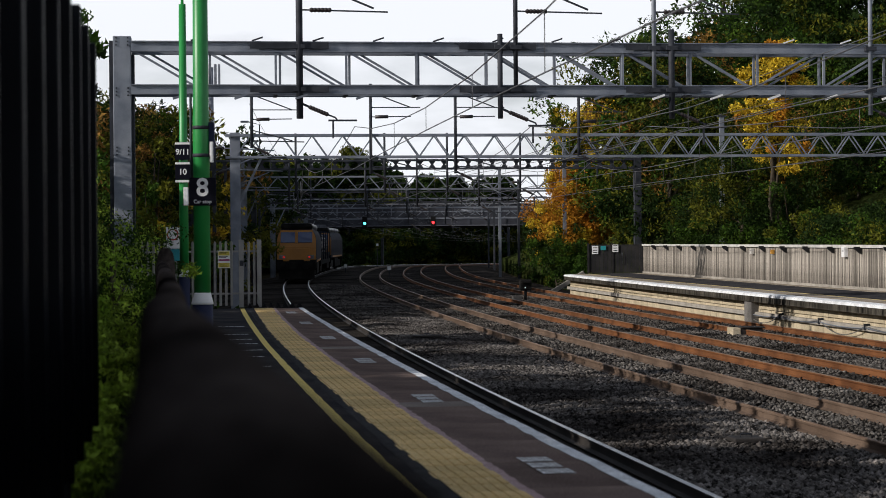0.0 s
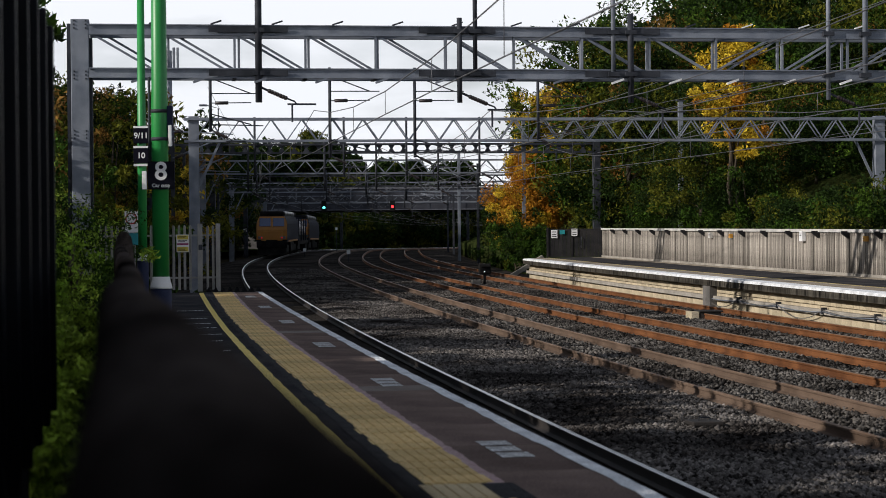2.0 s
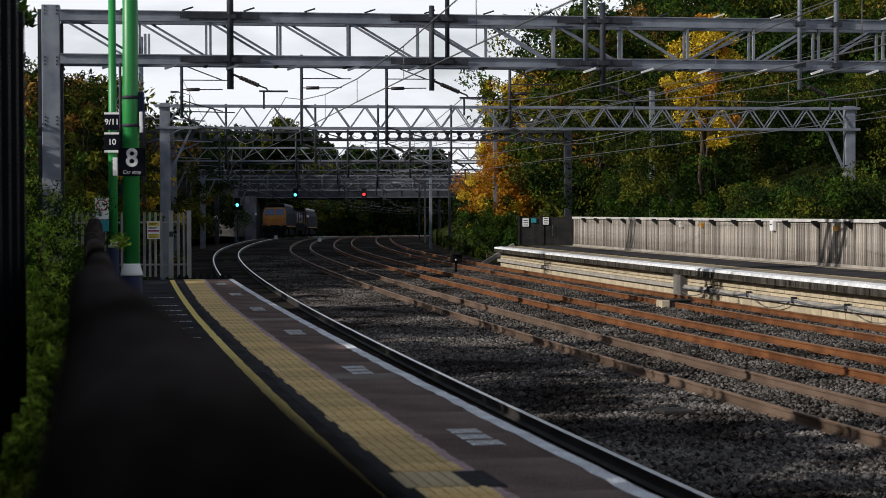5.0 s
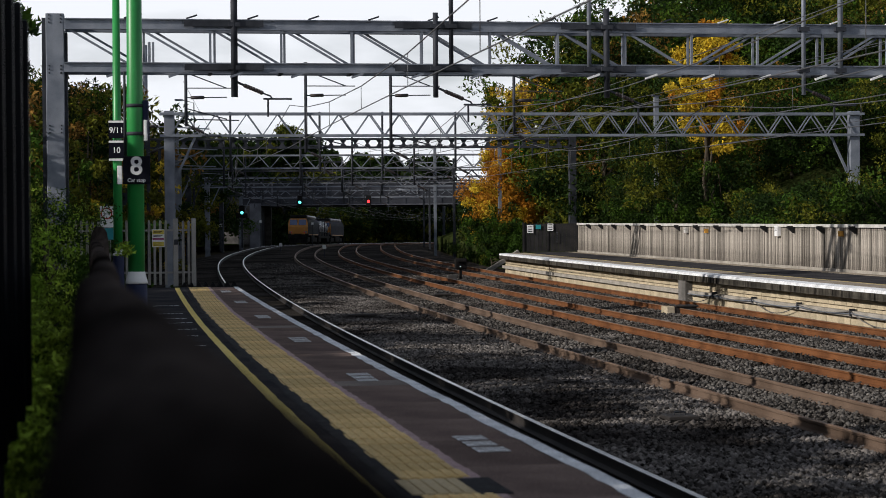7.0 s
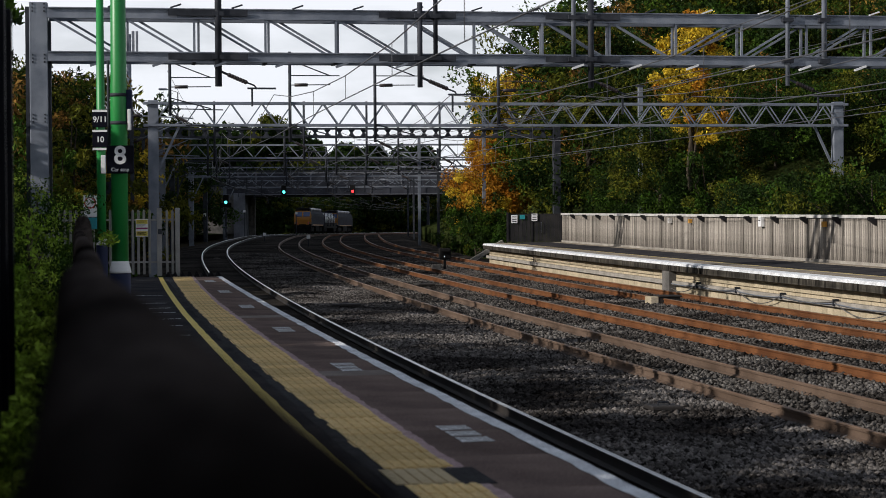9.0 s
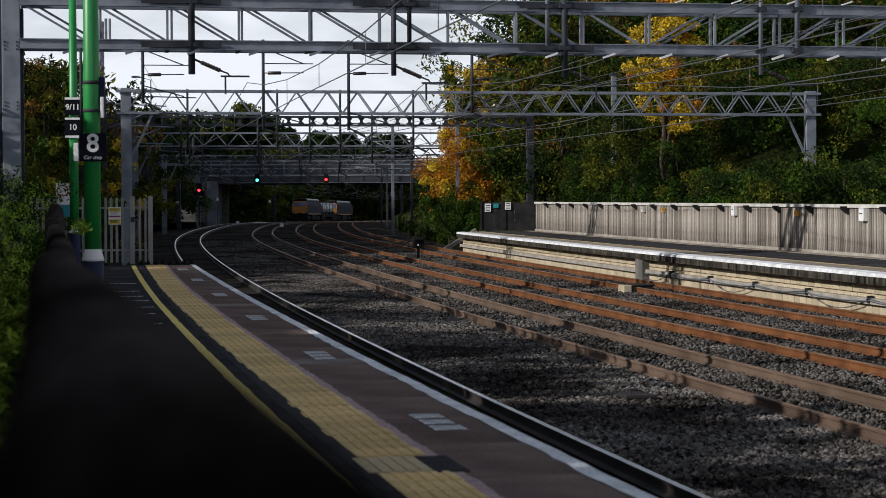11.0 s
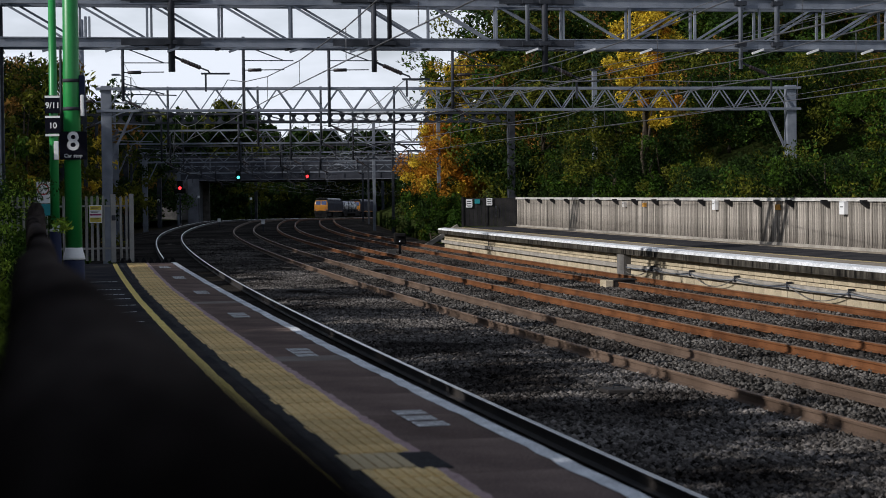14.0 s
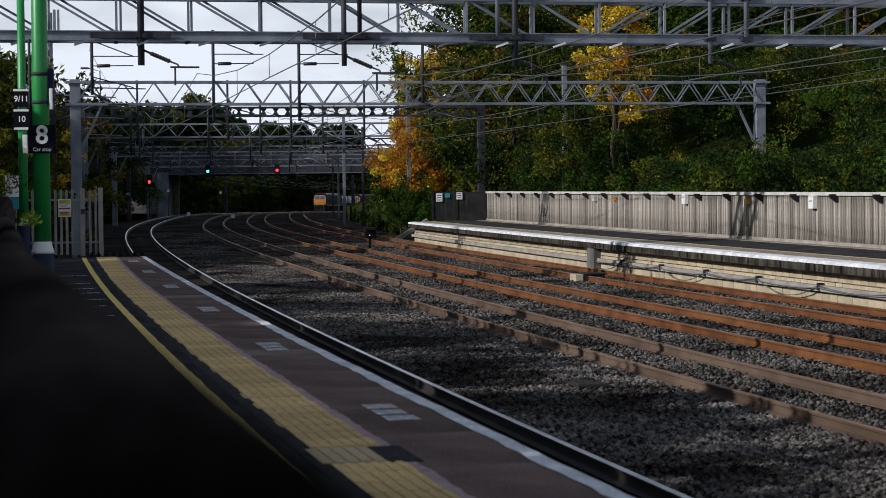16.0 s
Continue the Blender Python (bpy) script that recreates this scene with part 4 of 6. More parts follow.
def truss_gantry(y, off0, off1, zb, zt, pitch, label, mat=GALV, drops=(), depth=0.5, knee=True, bar=0.07, foot=-1.4):
    """A light lattice portal."""
    th = tagged(empty("overhead_gantry", along(s_at(y), 0, 0)), label, "gantry", group="overhead line gantries")
    for z in (zb, zt):
        for yy in (-depth / 2, depth / 2):
            part("chord", boxed(off0 - 0.4, off1 + 0.4, yy - 0.05, yy + 0.05, z - 0.05, z + 0.05), mat, th)
    n = max(2, int((off1 - off0) / pitch))
    w = (off1 - off0) / n
    for yy in (-depth / 2, depth / 2):
        for k in range(n):
            xa = off0 + k * w
            part("lattice_bar", beam(bmesh.new(), (xa, yy, zb), (xa + w / 2, yy, zt), bar, bar * 0.6), mat, th)
            part("lattice_bar", beam(bmesh.new(), (xa + w / 2, yy, zt), (xa + w, yy, zb), bar, bar * 0.6), mat, th)
    for x, e in ((off0, 1), (off1, -1)):
        part("column", boxed(x - 0.22, x + 0.22, -0.2, 0.2, foot, zt + 0.12, bevel=0.015), mat, th)
        if knee:
            bm = bmesh.new()
            beam(bm, (x + e * 0.2, -0.1, zb - 1.9), (x + e * 1.1, -0.1, zb), 0.1)
            part("knee_brace", bm, mat, th)
    for x, za, zz in drops:
        yy = -depth / 2 - 0.08
        if zz > 7.5:
            part("arm", beam(bmesh.new(), (x, yy, zz - 0.35), (x + 1.7, yy, zz - 1.0), 0.045), GALV_DARK, th)
            part("arm", beam(bmesh.new(), (x, yy, zz - 1.0), (x + 2.1, yy, zz - 1.0), 0.04), GALV_DARK, th)
            part("arm", beam(bmesh.new(), (x, yy, zz - 1.4), (x + 1.7, yy, zz - 1.38), 0.04), GALV_DARK, th)
            part("insulator", tube(bmesh.new(), [(x + 0.2, yy, zz - 1.4), (x + 0.75, yy, zz - 1.39)], 0.07, 8), INSULATOR, th)
        part("drop_tube", tube(bmesh.new(), [(x, -depth / 2 - 0.08, za), (x, -depth / 2 - 0.08, zz)], 0.065, 8), GALV_DARK, th)
        part("arm", beam(bmesh.new(), (x, -depth / 2 - 0.08, za + 0.75), (x + 1.7, -depth / 2 - 0.08, za + 0.3), 0.045), GALV_DARK, th)
        part("arm", beam(bmesh.new(), (x, -depth / 2 - 0.08, za + 0.3), (x + 2.2, -depth / 2 - 0.08, za + 0.25), 0.045), GALV_DARK, th)
        cantilever(th, x, za + 0.1, 0.9, -depth / 2 - 0.08)
    return th


def castellated_gantry():
    th = tagged(empty("overhead_gantry", along(s_at(105.0), 0, 0)), "dark castellated steel beam portal with round holes", "gantry", group="overhead line gantries")
    x0, x1, zb, zt = -4.4, 20.3, 5.68, 6.14
    for z in (zb, zt):
        part("flange", boxed(x0, x1, -0.1, 0.1, z - 0.06, z + 0.05), GALV_DARK, th)
    x = x0
    while x < x1:
        bm = bmesh.new()
        for a, b in (((x, zb), (x, zt)),):
            vs = [(x - 0.22, zb), (x + 0.22, zb), (x + 0.06, (zb + zt) / 2), (x + 0.22, zt), (x - 0.22, zt), (x - 0.06, (zb + zt) / 2)]
            f = [bm.verts.new((p, -0.02, q)) for p, q in vs]
            g = [bm.verts.new((p, 0.02, q)) for p, q in vs]
            bm.faces.new(f)
            bm.faces.new(g[::-1])
            for k in range(6):
                bm.faces.new((f[k], g[k], g[(k + 1) % 6], f[(k + 1) % 6]))
        part("web", bm, GALV_DARK, th)
        x += 0.66
    for x in (x0 + 0.2, x1 - 0.2):
        part("column", boxed(x - 0.2, x + 0.2, -0.2, 0.2, -1.4, zt + 0.1, bevel=0.015), GALV_DARK, th)
    for x in (1.4, 6.2, 9.6, 13.6):
        part("drop_tube", tube(bmesh.new(), [(x, -0.2, 4.4), (x, -0.2, 7.6)], 0.06, 8), GALV_DARK, th)
        cantilever(th, x, 4.6, 0.9, -0.2)


main_gantry()
truss_gantry(82.0, -1.6, 28.2, 5.32, 6.24, 1.28, "pale steel lattice portal over the tracks", drops=((-0.9, 5.7, 8.3), (4.1, 4.6, 8.4), (7.7, 4.6, 8.4), (13.0, 5.3, 8.2)))
castellated_gantry()
truss_gantry(128.0, -2.0, 28.0, 5.17, 6.02, 1.5, "grey lattice portal farther along the line", drops=((1.0, 4.0, 7.0), (6.0, 4.0, 7.4), (9.4, 4.0, 7.4), (13.5, 4.0, 7.2)), bar=0.09)
truss_gantry(150.0, -2.4, 23.5, 4.75, 5.55, 1.6, "dull lattice portal near the bridge", mat=GALV_DARK, drops=((1.0, 3.9, 6.5), (9.4, 3.9, 6.6)), bar=0.1)
truss_gantry(172.0, -2.4, 23.5, 4.7, 5.5, 1.7, "grey lattice portal near the bridge", mat=GALV, drops=((1.0, 3.8, 7.5), (6.0, 3.9, 6.6), (13.0, 3.9, 6.9)), bar=0.1)
truss_gantry(196.0, -3.0, 23.5, 4.3, 5.2, 1.7, "pale lattice portal in front of the bridge", mat=GALV_DARK, drops=((1.2, 3.6, 6.3), (6.3, 3.6, 6.6), (9.3, 3.5, 6.9), (13.0, 3.5, 6.0)), bar=0.1)
truss_gantry(222.0, -3.0, 23.5, 4.5, 5.3, 1.9, "pale lattice portal before the bridge", mat=GALV, drops=((1.2, 3.6, 6.3), (9.3, 3.5, 6.9)), bar=0.11)
truss_gantry(330.0, -3.0, 18.5, 5.4, 6.4, 2.0, "far lattice portal beyond the bridge", mat=GALV_DARK, drops=((6.0, 4.2, 7.0),), bar=0.1)

SUPPORTS = [-20.0, 20.0, s_at(55.0), s_at(82.0), s_at(105.0), s_at(128.0), s_at(150), s_at(172.0), s_at(196.0), s_at(222.0), s_at(255), s_at(290), s_at(330.0), s_at(380), s_at(430)]


def overhead_wires(off):
    """Contact wire, carrying wire and droppers of one track."""
    th = tagged(empty("overhead_wire"), "thin overhead contact and carrying wires with droppers", "wire", group="overhead wires")
    r = 0.011
    contact, carry = [], []
    drop = bmesh.new()
    for k, (a, b) in enumerate(zip(SUPPORTS, SUPPORTS[1:])):
        stag = 0.2 * (-1) ** k
        for j in range(7):
            u = j / 6
            o = off + stag * (1 - 2 * u)
            s = a + (b - a) * u
            zc = RAIL + 4.72
            zm = RAIL + 5.15 + 0.75 * (2 * u - 1) ** 2
            if j or not k:
                contact.append(on(s, o, zc))
                carry.append(on(s, o, zm))
            if 0 < j < 6:
                tube(drop, [on(s, o, zc), on(s, o, zm)], 0.006, 4)
    part("contact_wire", tube(bmesh.new(), contact, r, 5), WIRE, th)
    part("carrying_wire", tube(bmesh.new(), carry, r, 5), WIRE, th)
    part("dropper", drop, WIRE, th)["kind"] = "stuff"


for _, off, *_ in TRACKS:
    overhead_wires(off)


def feeder(points, label, r=0.009):
    tagged(part("feeder_cable", tube(bmesh.new(), points, r, 5), WIRE), label, "wire", group="overhead wires")


def hang(p, q, sag, n=14):
    p, q = Vector(p), Vector(q)
    return [p.lerp(q, k / n) - Vector((0, 0, sag * 4 * (k / n) * (1 - k / n))) for k in range(n + 1)]


feeder(hang(on(s_at(82), 8.0, 4.6), on(s_at(40), 15.2, 7.4), 0.2), "pale feeder cable slanting up across the portal", 0.011)
feeder(hang(on(s_at(105), 10.0, 5.2), on(s_at(44), 21.0, 7.4), 0.3), "pale feeder cable slanting up across the portal", 0.011)
feeder(hang(on(s_at(128), 5.0, 5.4), on(s_at(48), 18.0, 6.6), 0.3), "thin feeder cable along the line")
feeder(hang(on(s_at(150), 14.0, 4.6), on(s_at(50), 24.0, 5.6), 0.5), "thin feeder cable along the line")
feeder(hang(on(s_at(128), -1.5, 6.6), on(s_at(55), -3.0, 5.3), 0.2), "thin feeder cable along the line")
feeder(hang(on(s_at(222), -2.0, 6.0), on(s_at(82), -1.0, 7.6), 0.6), "thin feeder cable along the line")


# ---- signals ----
def colour_signal(m, lamp, label, post=5.0, hung=True):
    th = tagged(empty("railway_signal", m), label, "signal", group="colour light signals")
    part("head", boxed(-0.28, 0.28, 0.0, 0.25, -0.5, 0.75, bevel=0.04), BLACK_STEEL, th)
    part("lens", revolve(bmesh.new(), [(0.155, 0.0), (0.13, 0.03), (0.02, 0.05)], 16, pose(0, 0.0, 0, 90, 0, 0)), lamp, th)
    bm = bmesh.new()
    for k in range(9):
        a = math.pi * k / 8
        beam(bm, (0.2 * math.cos(a), 0, 0.2 * math.sin(a)), (0.2 * math.cos(a), -0.25, 0.2 * math.sin(a)), 0.075, 0.012, (math.cos(a), 0, math.sin(a)))
    part("hood", bm, BLACK_STEEL, th)
    if hung:
        part("hanger", boxed(-0.07, 0.07, 0.08, 0.2, 0.7, 2.3), GALV_DARK, th)
    else:
        part("post", boxed(-0.08, 0.08, 0.08, 0.22, -post, -0.45), GALV_DARK, th)
    return th


colour_signal(pose(-8.55, 213.0, 3.70), LAMP_GREEN, "colour light signal showing green, hung from a portal")
colour_signal(pose(-1.05, 213.0, 3.75), LAMP_RED, "colour light signal showing red, hung from a portal")
turning_signal = colour_signal(pose(-13.9, 199.0, 2.55), RUBBER, "colour light signal that turns from green to red", post=3.6, hung=False)
signal_vane = empty("vane")
signal_vane.parent = turning_signal
signal_vane.matrix_basis = pose(0, -0.06, -0.30)
part("green_glass", revolve(bmesh.new(), [(0.155, 0.0), (0.13, 0.03), (0.02, 0.05)], 16, pose(0, 0, 0.30, 90, 0, 0)), LAMP_GREEN, signal_vane)
part("red_glass", revolve(bmesh.new(), [(0.155, 0.0), (0.13, 0.03), (0.02, 0.05)], 16, pose(0, 0, 0, 0, 80, 0) @ pose(0, 0, 0.30, 90, 0, 0)), LAMP_RED, signal_vane)
part("mask", boxed(-0.58, -0.10, -0.17, -0.14, -0.52, -0.04), BLACK_STEEL, turning_signal)
part("mask", boxed(0.10, 0.58, -0.17, -0.14, -0.52, -0.04), BLACK_STEEL, turning_signal)


# ---- bridge ----
def bridge():
    th = tagged(empty("road_bridge", pose(0, 258.0, 0)), "dark girder road bridge with pale abutment and railings", "bridge")
    part("soffit_girder", boxed(-16.5, 40, 0.3, 9.6, 3.5, 3.9), BLACK_STEEL, th)
    part("edge_girder", boxed(-18.0, 40, 0, 0.3, 3.75, 4.85, bevel=0.03), BRIDGE_STEEL, th)
    part("lower_flange", boxed(-18.0, 40, -0.12, 0.3, 3.72, 3.82), BRIDGE_PALE, th)
    part("upper_flange", boxed(-18.0, 40, -0.12, 0.3, 4.72, 4.85), BRIDGE_PALE, th)
    part("deck", boxed(-26.0, 40, 0.3, 9.6, 3.9, 5.0), DARK_CONCRETE, th)
    for k in range(24):
        x = -18 + k * 2.4
        part("stiffener", boxed(x - 0.05, x + 0.05, -0.08, 0.0, 3.82, 4.72), BRIDGE_STEEL, th)
    part("parapet", boxed(-26.0, 40, 0.05, 0.2, 4.85, 6.55), BRIDGE_STEEL, th)
    for k in range(22):
        x = -26 + k * 2.4
        part("parapet_post", boxed(x - 0.09, x + 0.09, -0.05, 0.05, 4.85, 6.75), BRIDGE_PALE if k % 3 else GALV_DARK, th)
    part("handrail", boxed(-26.0, 40, -0.06, 0.22, 6.55, 6.72), BRIDGE_PALE, th)
    part("far_parapet", boxed(-26.0, 40, 9.4, 9.6, 5.0, 6.6), BRIDGE_STEEL, th)
    part("abutment", boxed(-17.0, -15.5, -0.3, 9.6, -3.5, 4.0, bevel=0.05), BRIDGE_PALE, th)
    part("wing_wall", boxed(-26.0, -17.0, 0.2, 1.0, -3.5, 5.0), DARK_CONCRETE, th)
    part("abutment", boxed(16.0, 18.0, -0.3, 9.6, -3.5, 4.0, bevel=0.05), DARK_CONCRETE, th)
    part("wing_wall", boxed(18.0, 40.0, 0.2, 1.0, -3.5, 5.0), DARK_CONCRETE, th)
    part("inner_wall", boxed(-15.6, -14.6, 8.0, 9.6, -3.5, 3.6), DARK_CONCRETE, th)


bridge()


# ---- the train ----
def bogie(parent, y, name="bogie"):
    ob = part(name, boxed(-1.15, 1.15, y - 2.1, y + 2.1, 0.35, 0.95, bevel=0.06), BLACK_STEEL, parent)
    for dy in (-1.7, 0, 1.7):
        for sx in (-0.78, 0.78):
            part("wheel", revolve(bmesh.new(), [(0.5, -0.06), (0.53, 0.06), (0.2, 0.08)], 18, pose(sx, y + dy, 0.53, 0, 90, 0)), BLACK_STEEL, ob)
    return ob


def locomotive(label):
    """Heavy diesel with a flat yellow cab at each end; local y forward, z from the rail."""
    th = tagged(empty("locomotive"), label, "locomotive", group="train vehicles")
    w = 1.32
    prof = [(-w, 1.25), (-w, 2.3), (-w, 2.80), (-1.25, 3.10), (-1.08, 3.42), (-0.80, 3.68), (-0.42, 3.85), (0.42, 3.85), (0.80, 3.68), (1.08, 3.42), (1.25, 3.10), (w, 2.80), (w, 2.3), (w, 1.25)]

    def hull(bm, y0, y1, inset0=0.0, inset1=0.0):
        lean = lambda z, e: e * max(0.0, z - 2.3) / 1.5
        a = [bm.verts.new((x, y0 + lean(z, inset0), z)) for x, z in prof]
        b = [bm.verts.new((x, y1 - lean(z, inset1), z)) for x, z in prof]
        n = len(prof)
        for k in range(n):
            bm.faces.new((a[k], a[(k + 1) % n], b[(k + 1) % n], b[k]))
        for ring in (a, b):
            bm.faces.new((ring[0], ring[1], ring[-2], ring[-1]))
            bm.faces.new(ring[1:-1])
        bmesh.ops.recalc_face_normals(bm, faces=bm.faces[:])
        return bm

    part("body", hull(bmesh.new(), -8.6, 8.6), LOCO_BLUE, th, "dark blue engine casing")
    # panels paler than the dark casing, painting in the sky's reflection
    for y0, y1 in ((-8.2, -4.6), (-4.2, 0.6), (1.0, 4.4), (4.8, 8.2)):
        part("roof_panel", boxed(-1.06, 1.06, y0, y1, 3.44, 3.93, bevel=0.2), LOCO_ROOF, th)
    for e in (-1, 1):
        cab = part("cab", hull(bmesh.new(), -10.42, -8.5, 0.45, 0.0), LOCO_BLUE, th, "dark blue cab")
        cab.matrix_basis = pose(0, 0, 0, 0, 0, 0 if e < 0 else 180)
        bm = bmesh.new()
        front = [(x * 0.985, -10.44 + 0.45 * max(0.0, z - 2.3) / 1.5, min(z, 3.44)) for x, z in [(-w, 1.45), (-w, 2.3), (-w, 2.8), (-1.25, 3.1), (-1.08, 3.44), (1.08, 3.44), (1.25, 3.1), (w, 2.8), (w, 2.3), (w, 1.45)]]
        lo = [bm.verts.new(v) for v in front]
        hi = [bm.verts.new((x, y - 0.06, z)) for x, y, z in front]
        for ring in (lo, hi):
            bm.faces.new((ring[0], ring[1], ring[8], ring[9]))
            bm.faces.new(ring[1:9])
        for k in range(10):
            bm.faces.new((lo[k], lo[(k + 1) % 10], hi[(k + 1) % 10], hi[k]))
        bmesh.ops.recalc_face_normals(bm, faces=bm.faces[:])
        part("front_panel", bm, LOCO_YELLOW, cab, "orange-yellow front")
        part("skirt", boxed(-1.30, 1.30, -10.5, -10.3, 0.95, 1.47, bevel=0.03), BLACK_STEEL, cab)
        part("roof_cap", boxed(-1.06, 1.06, -10.18, -8.6, 3.44, 3.90, bevel=0.20), BLACK_STEEL, cab)
        for x0, x1 in ((-1.06, -0.10), (0.10, 1.06)):
            m = pose(0, -10.5 + 0.45 * 0.65 / 1.5 - 0.03, 2.95, -16.7, 0, 0)
            wn = part("windscreen", boxed(x0, x1, -0.03, 0.03, -0.38, 0.36, bevel=0.02), CAB_GLASS, cab, "blue-grey windscreen")
            wn.matrix_basis = m
        part("pillar", boxed(-0.06, 0.06, -0.05, 0.03, -0.45, 0.45), LOCO_YELLOW, cab).matrix_basis = m
        part("nose_panel", boxed(-0.9, 0.9, -10.56, -10.48, 1.35, 2.2, bevel=0.03), LOCO_YELLOW, cab)
        part("grille", boxed(-0.5, 0.5, -10.58, -10.55, 1.30, 1.45), BLACK_STEEL, cab)
        for x in (-0.95, 0.95):
            part("lamp_cluster", boxed(x - 0.22, x + 0.22, -10.57, -10.49, 1.50, 1.75, bevel=0.02), LOCO_ROOF, cab)
            if e < 0:
                part("tail_lamp", revolve(bmesh.new(), [(0.075, 0), (0.06, 0.02), (0.01, 0.03)], 12, pose(x * 0.9, -10.57, 1.62, 90, 0, 0)), TAIL_RED, cab)
        part("buffer_beam", boxed(-1.3, 1.3, -10.6, -10.1, 0.75, 1.3, bevel=0.04), BLACK_STEEL, cab)
        part("plough", boxed(-1.2, 1.2, -10.55, -10.2, 0.15, 0.75), BLACK_STEEL, cab)
        for x in (-0.87, 0.87):
            part("buffer", revolve(bmesh.new(), [(0.1, 0), (0.1, 0.4), (0.24, 0.42), (0.24, 0.46)], 14, pose(x, -10.6, 1.05, 90, 0, 0)), BLACK_STEEL, cab)
    part("side_stripe", boxed(-1.335, 1.335, -8.4, 8.4, 1.25, 1.40), LOCO_YELLOW, th)
    part("fuel_tank", boxed(-1.25, 1.25, -3.0, 3.0, 0.35, 1.2, bevel=0.1), BLACK_STEEL, th)
    for y in (-6.6, 6.6):
        bogie(th, y)
    return th


def tank_wagon(label):
    """Flat wagon with round pale water tanks and frames."""
    th = tagged(empty("tank_wagon"), label, "wagon", group="train vehicles")
    part("frame", boxed(-1.25, 1.25, -9.6, 9.6, 0.85, 1.2, bevel=0.03), BLACK_STEEL, th)
    for y in (-6.4, -2.15, 2.15, 6.4):
        bm = bmesh.new()
        revolve(bm, [(0.3, -1.95), (0.95, -1.85), (1.12, -1.6), (1.12, 1.6), (0.95, 1.85), (0.3, 1.95)], 24, pose(0, y, 2.38, 90, 0, 0))
        tk = part("tank", bm, TANK, th, "pale silver water tank")
        for dy in (-1.2, 0.0, 1.2):
            part("band", revolve(bmesh.new(), [(1.14, -0.16), (1.15, 0), (1.14, 0.16)], 24, pose(0, y + dy, 2.38, 90, 0, 0)), LOCO_BLUE if dy else BLACK_STEEL, tk)
        part("cradle", boxed(-1.2, 1.2, y - 1.7, y + 1.7, 1.2, 1.75, bevel=0.05), BLACK_STEEL, th)
    for y in (-9.4, -4.3, 0, 4.3, 9.4):
        bm = bmesh.new()
        for x in (-1.25, 1.25):
            beam(bm, (x, y, 1.2), (x, y, 3.45), 0.1)
        beam(bm, (-1.25, y, 3.45), (1.25, y, 3.45), 0.1)
        part("hoop", bm, LOCO_BLUE, th)
    for y in (-7.0, 7.0):
        bogie(th, y)
    return th


train = [(locomotive("orange-yellow and blue diesel locomotive at the train's tail"), 10.7), (tank_wagon("treatment wagon with pale round tanks"), 31.7), (locomotive("orange-yellow and blue diesel locomotive at the train's head"), 52.7)]


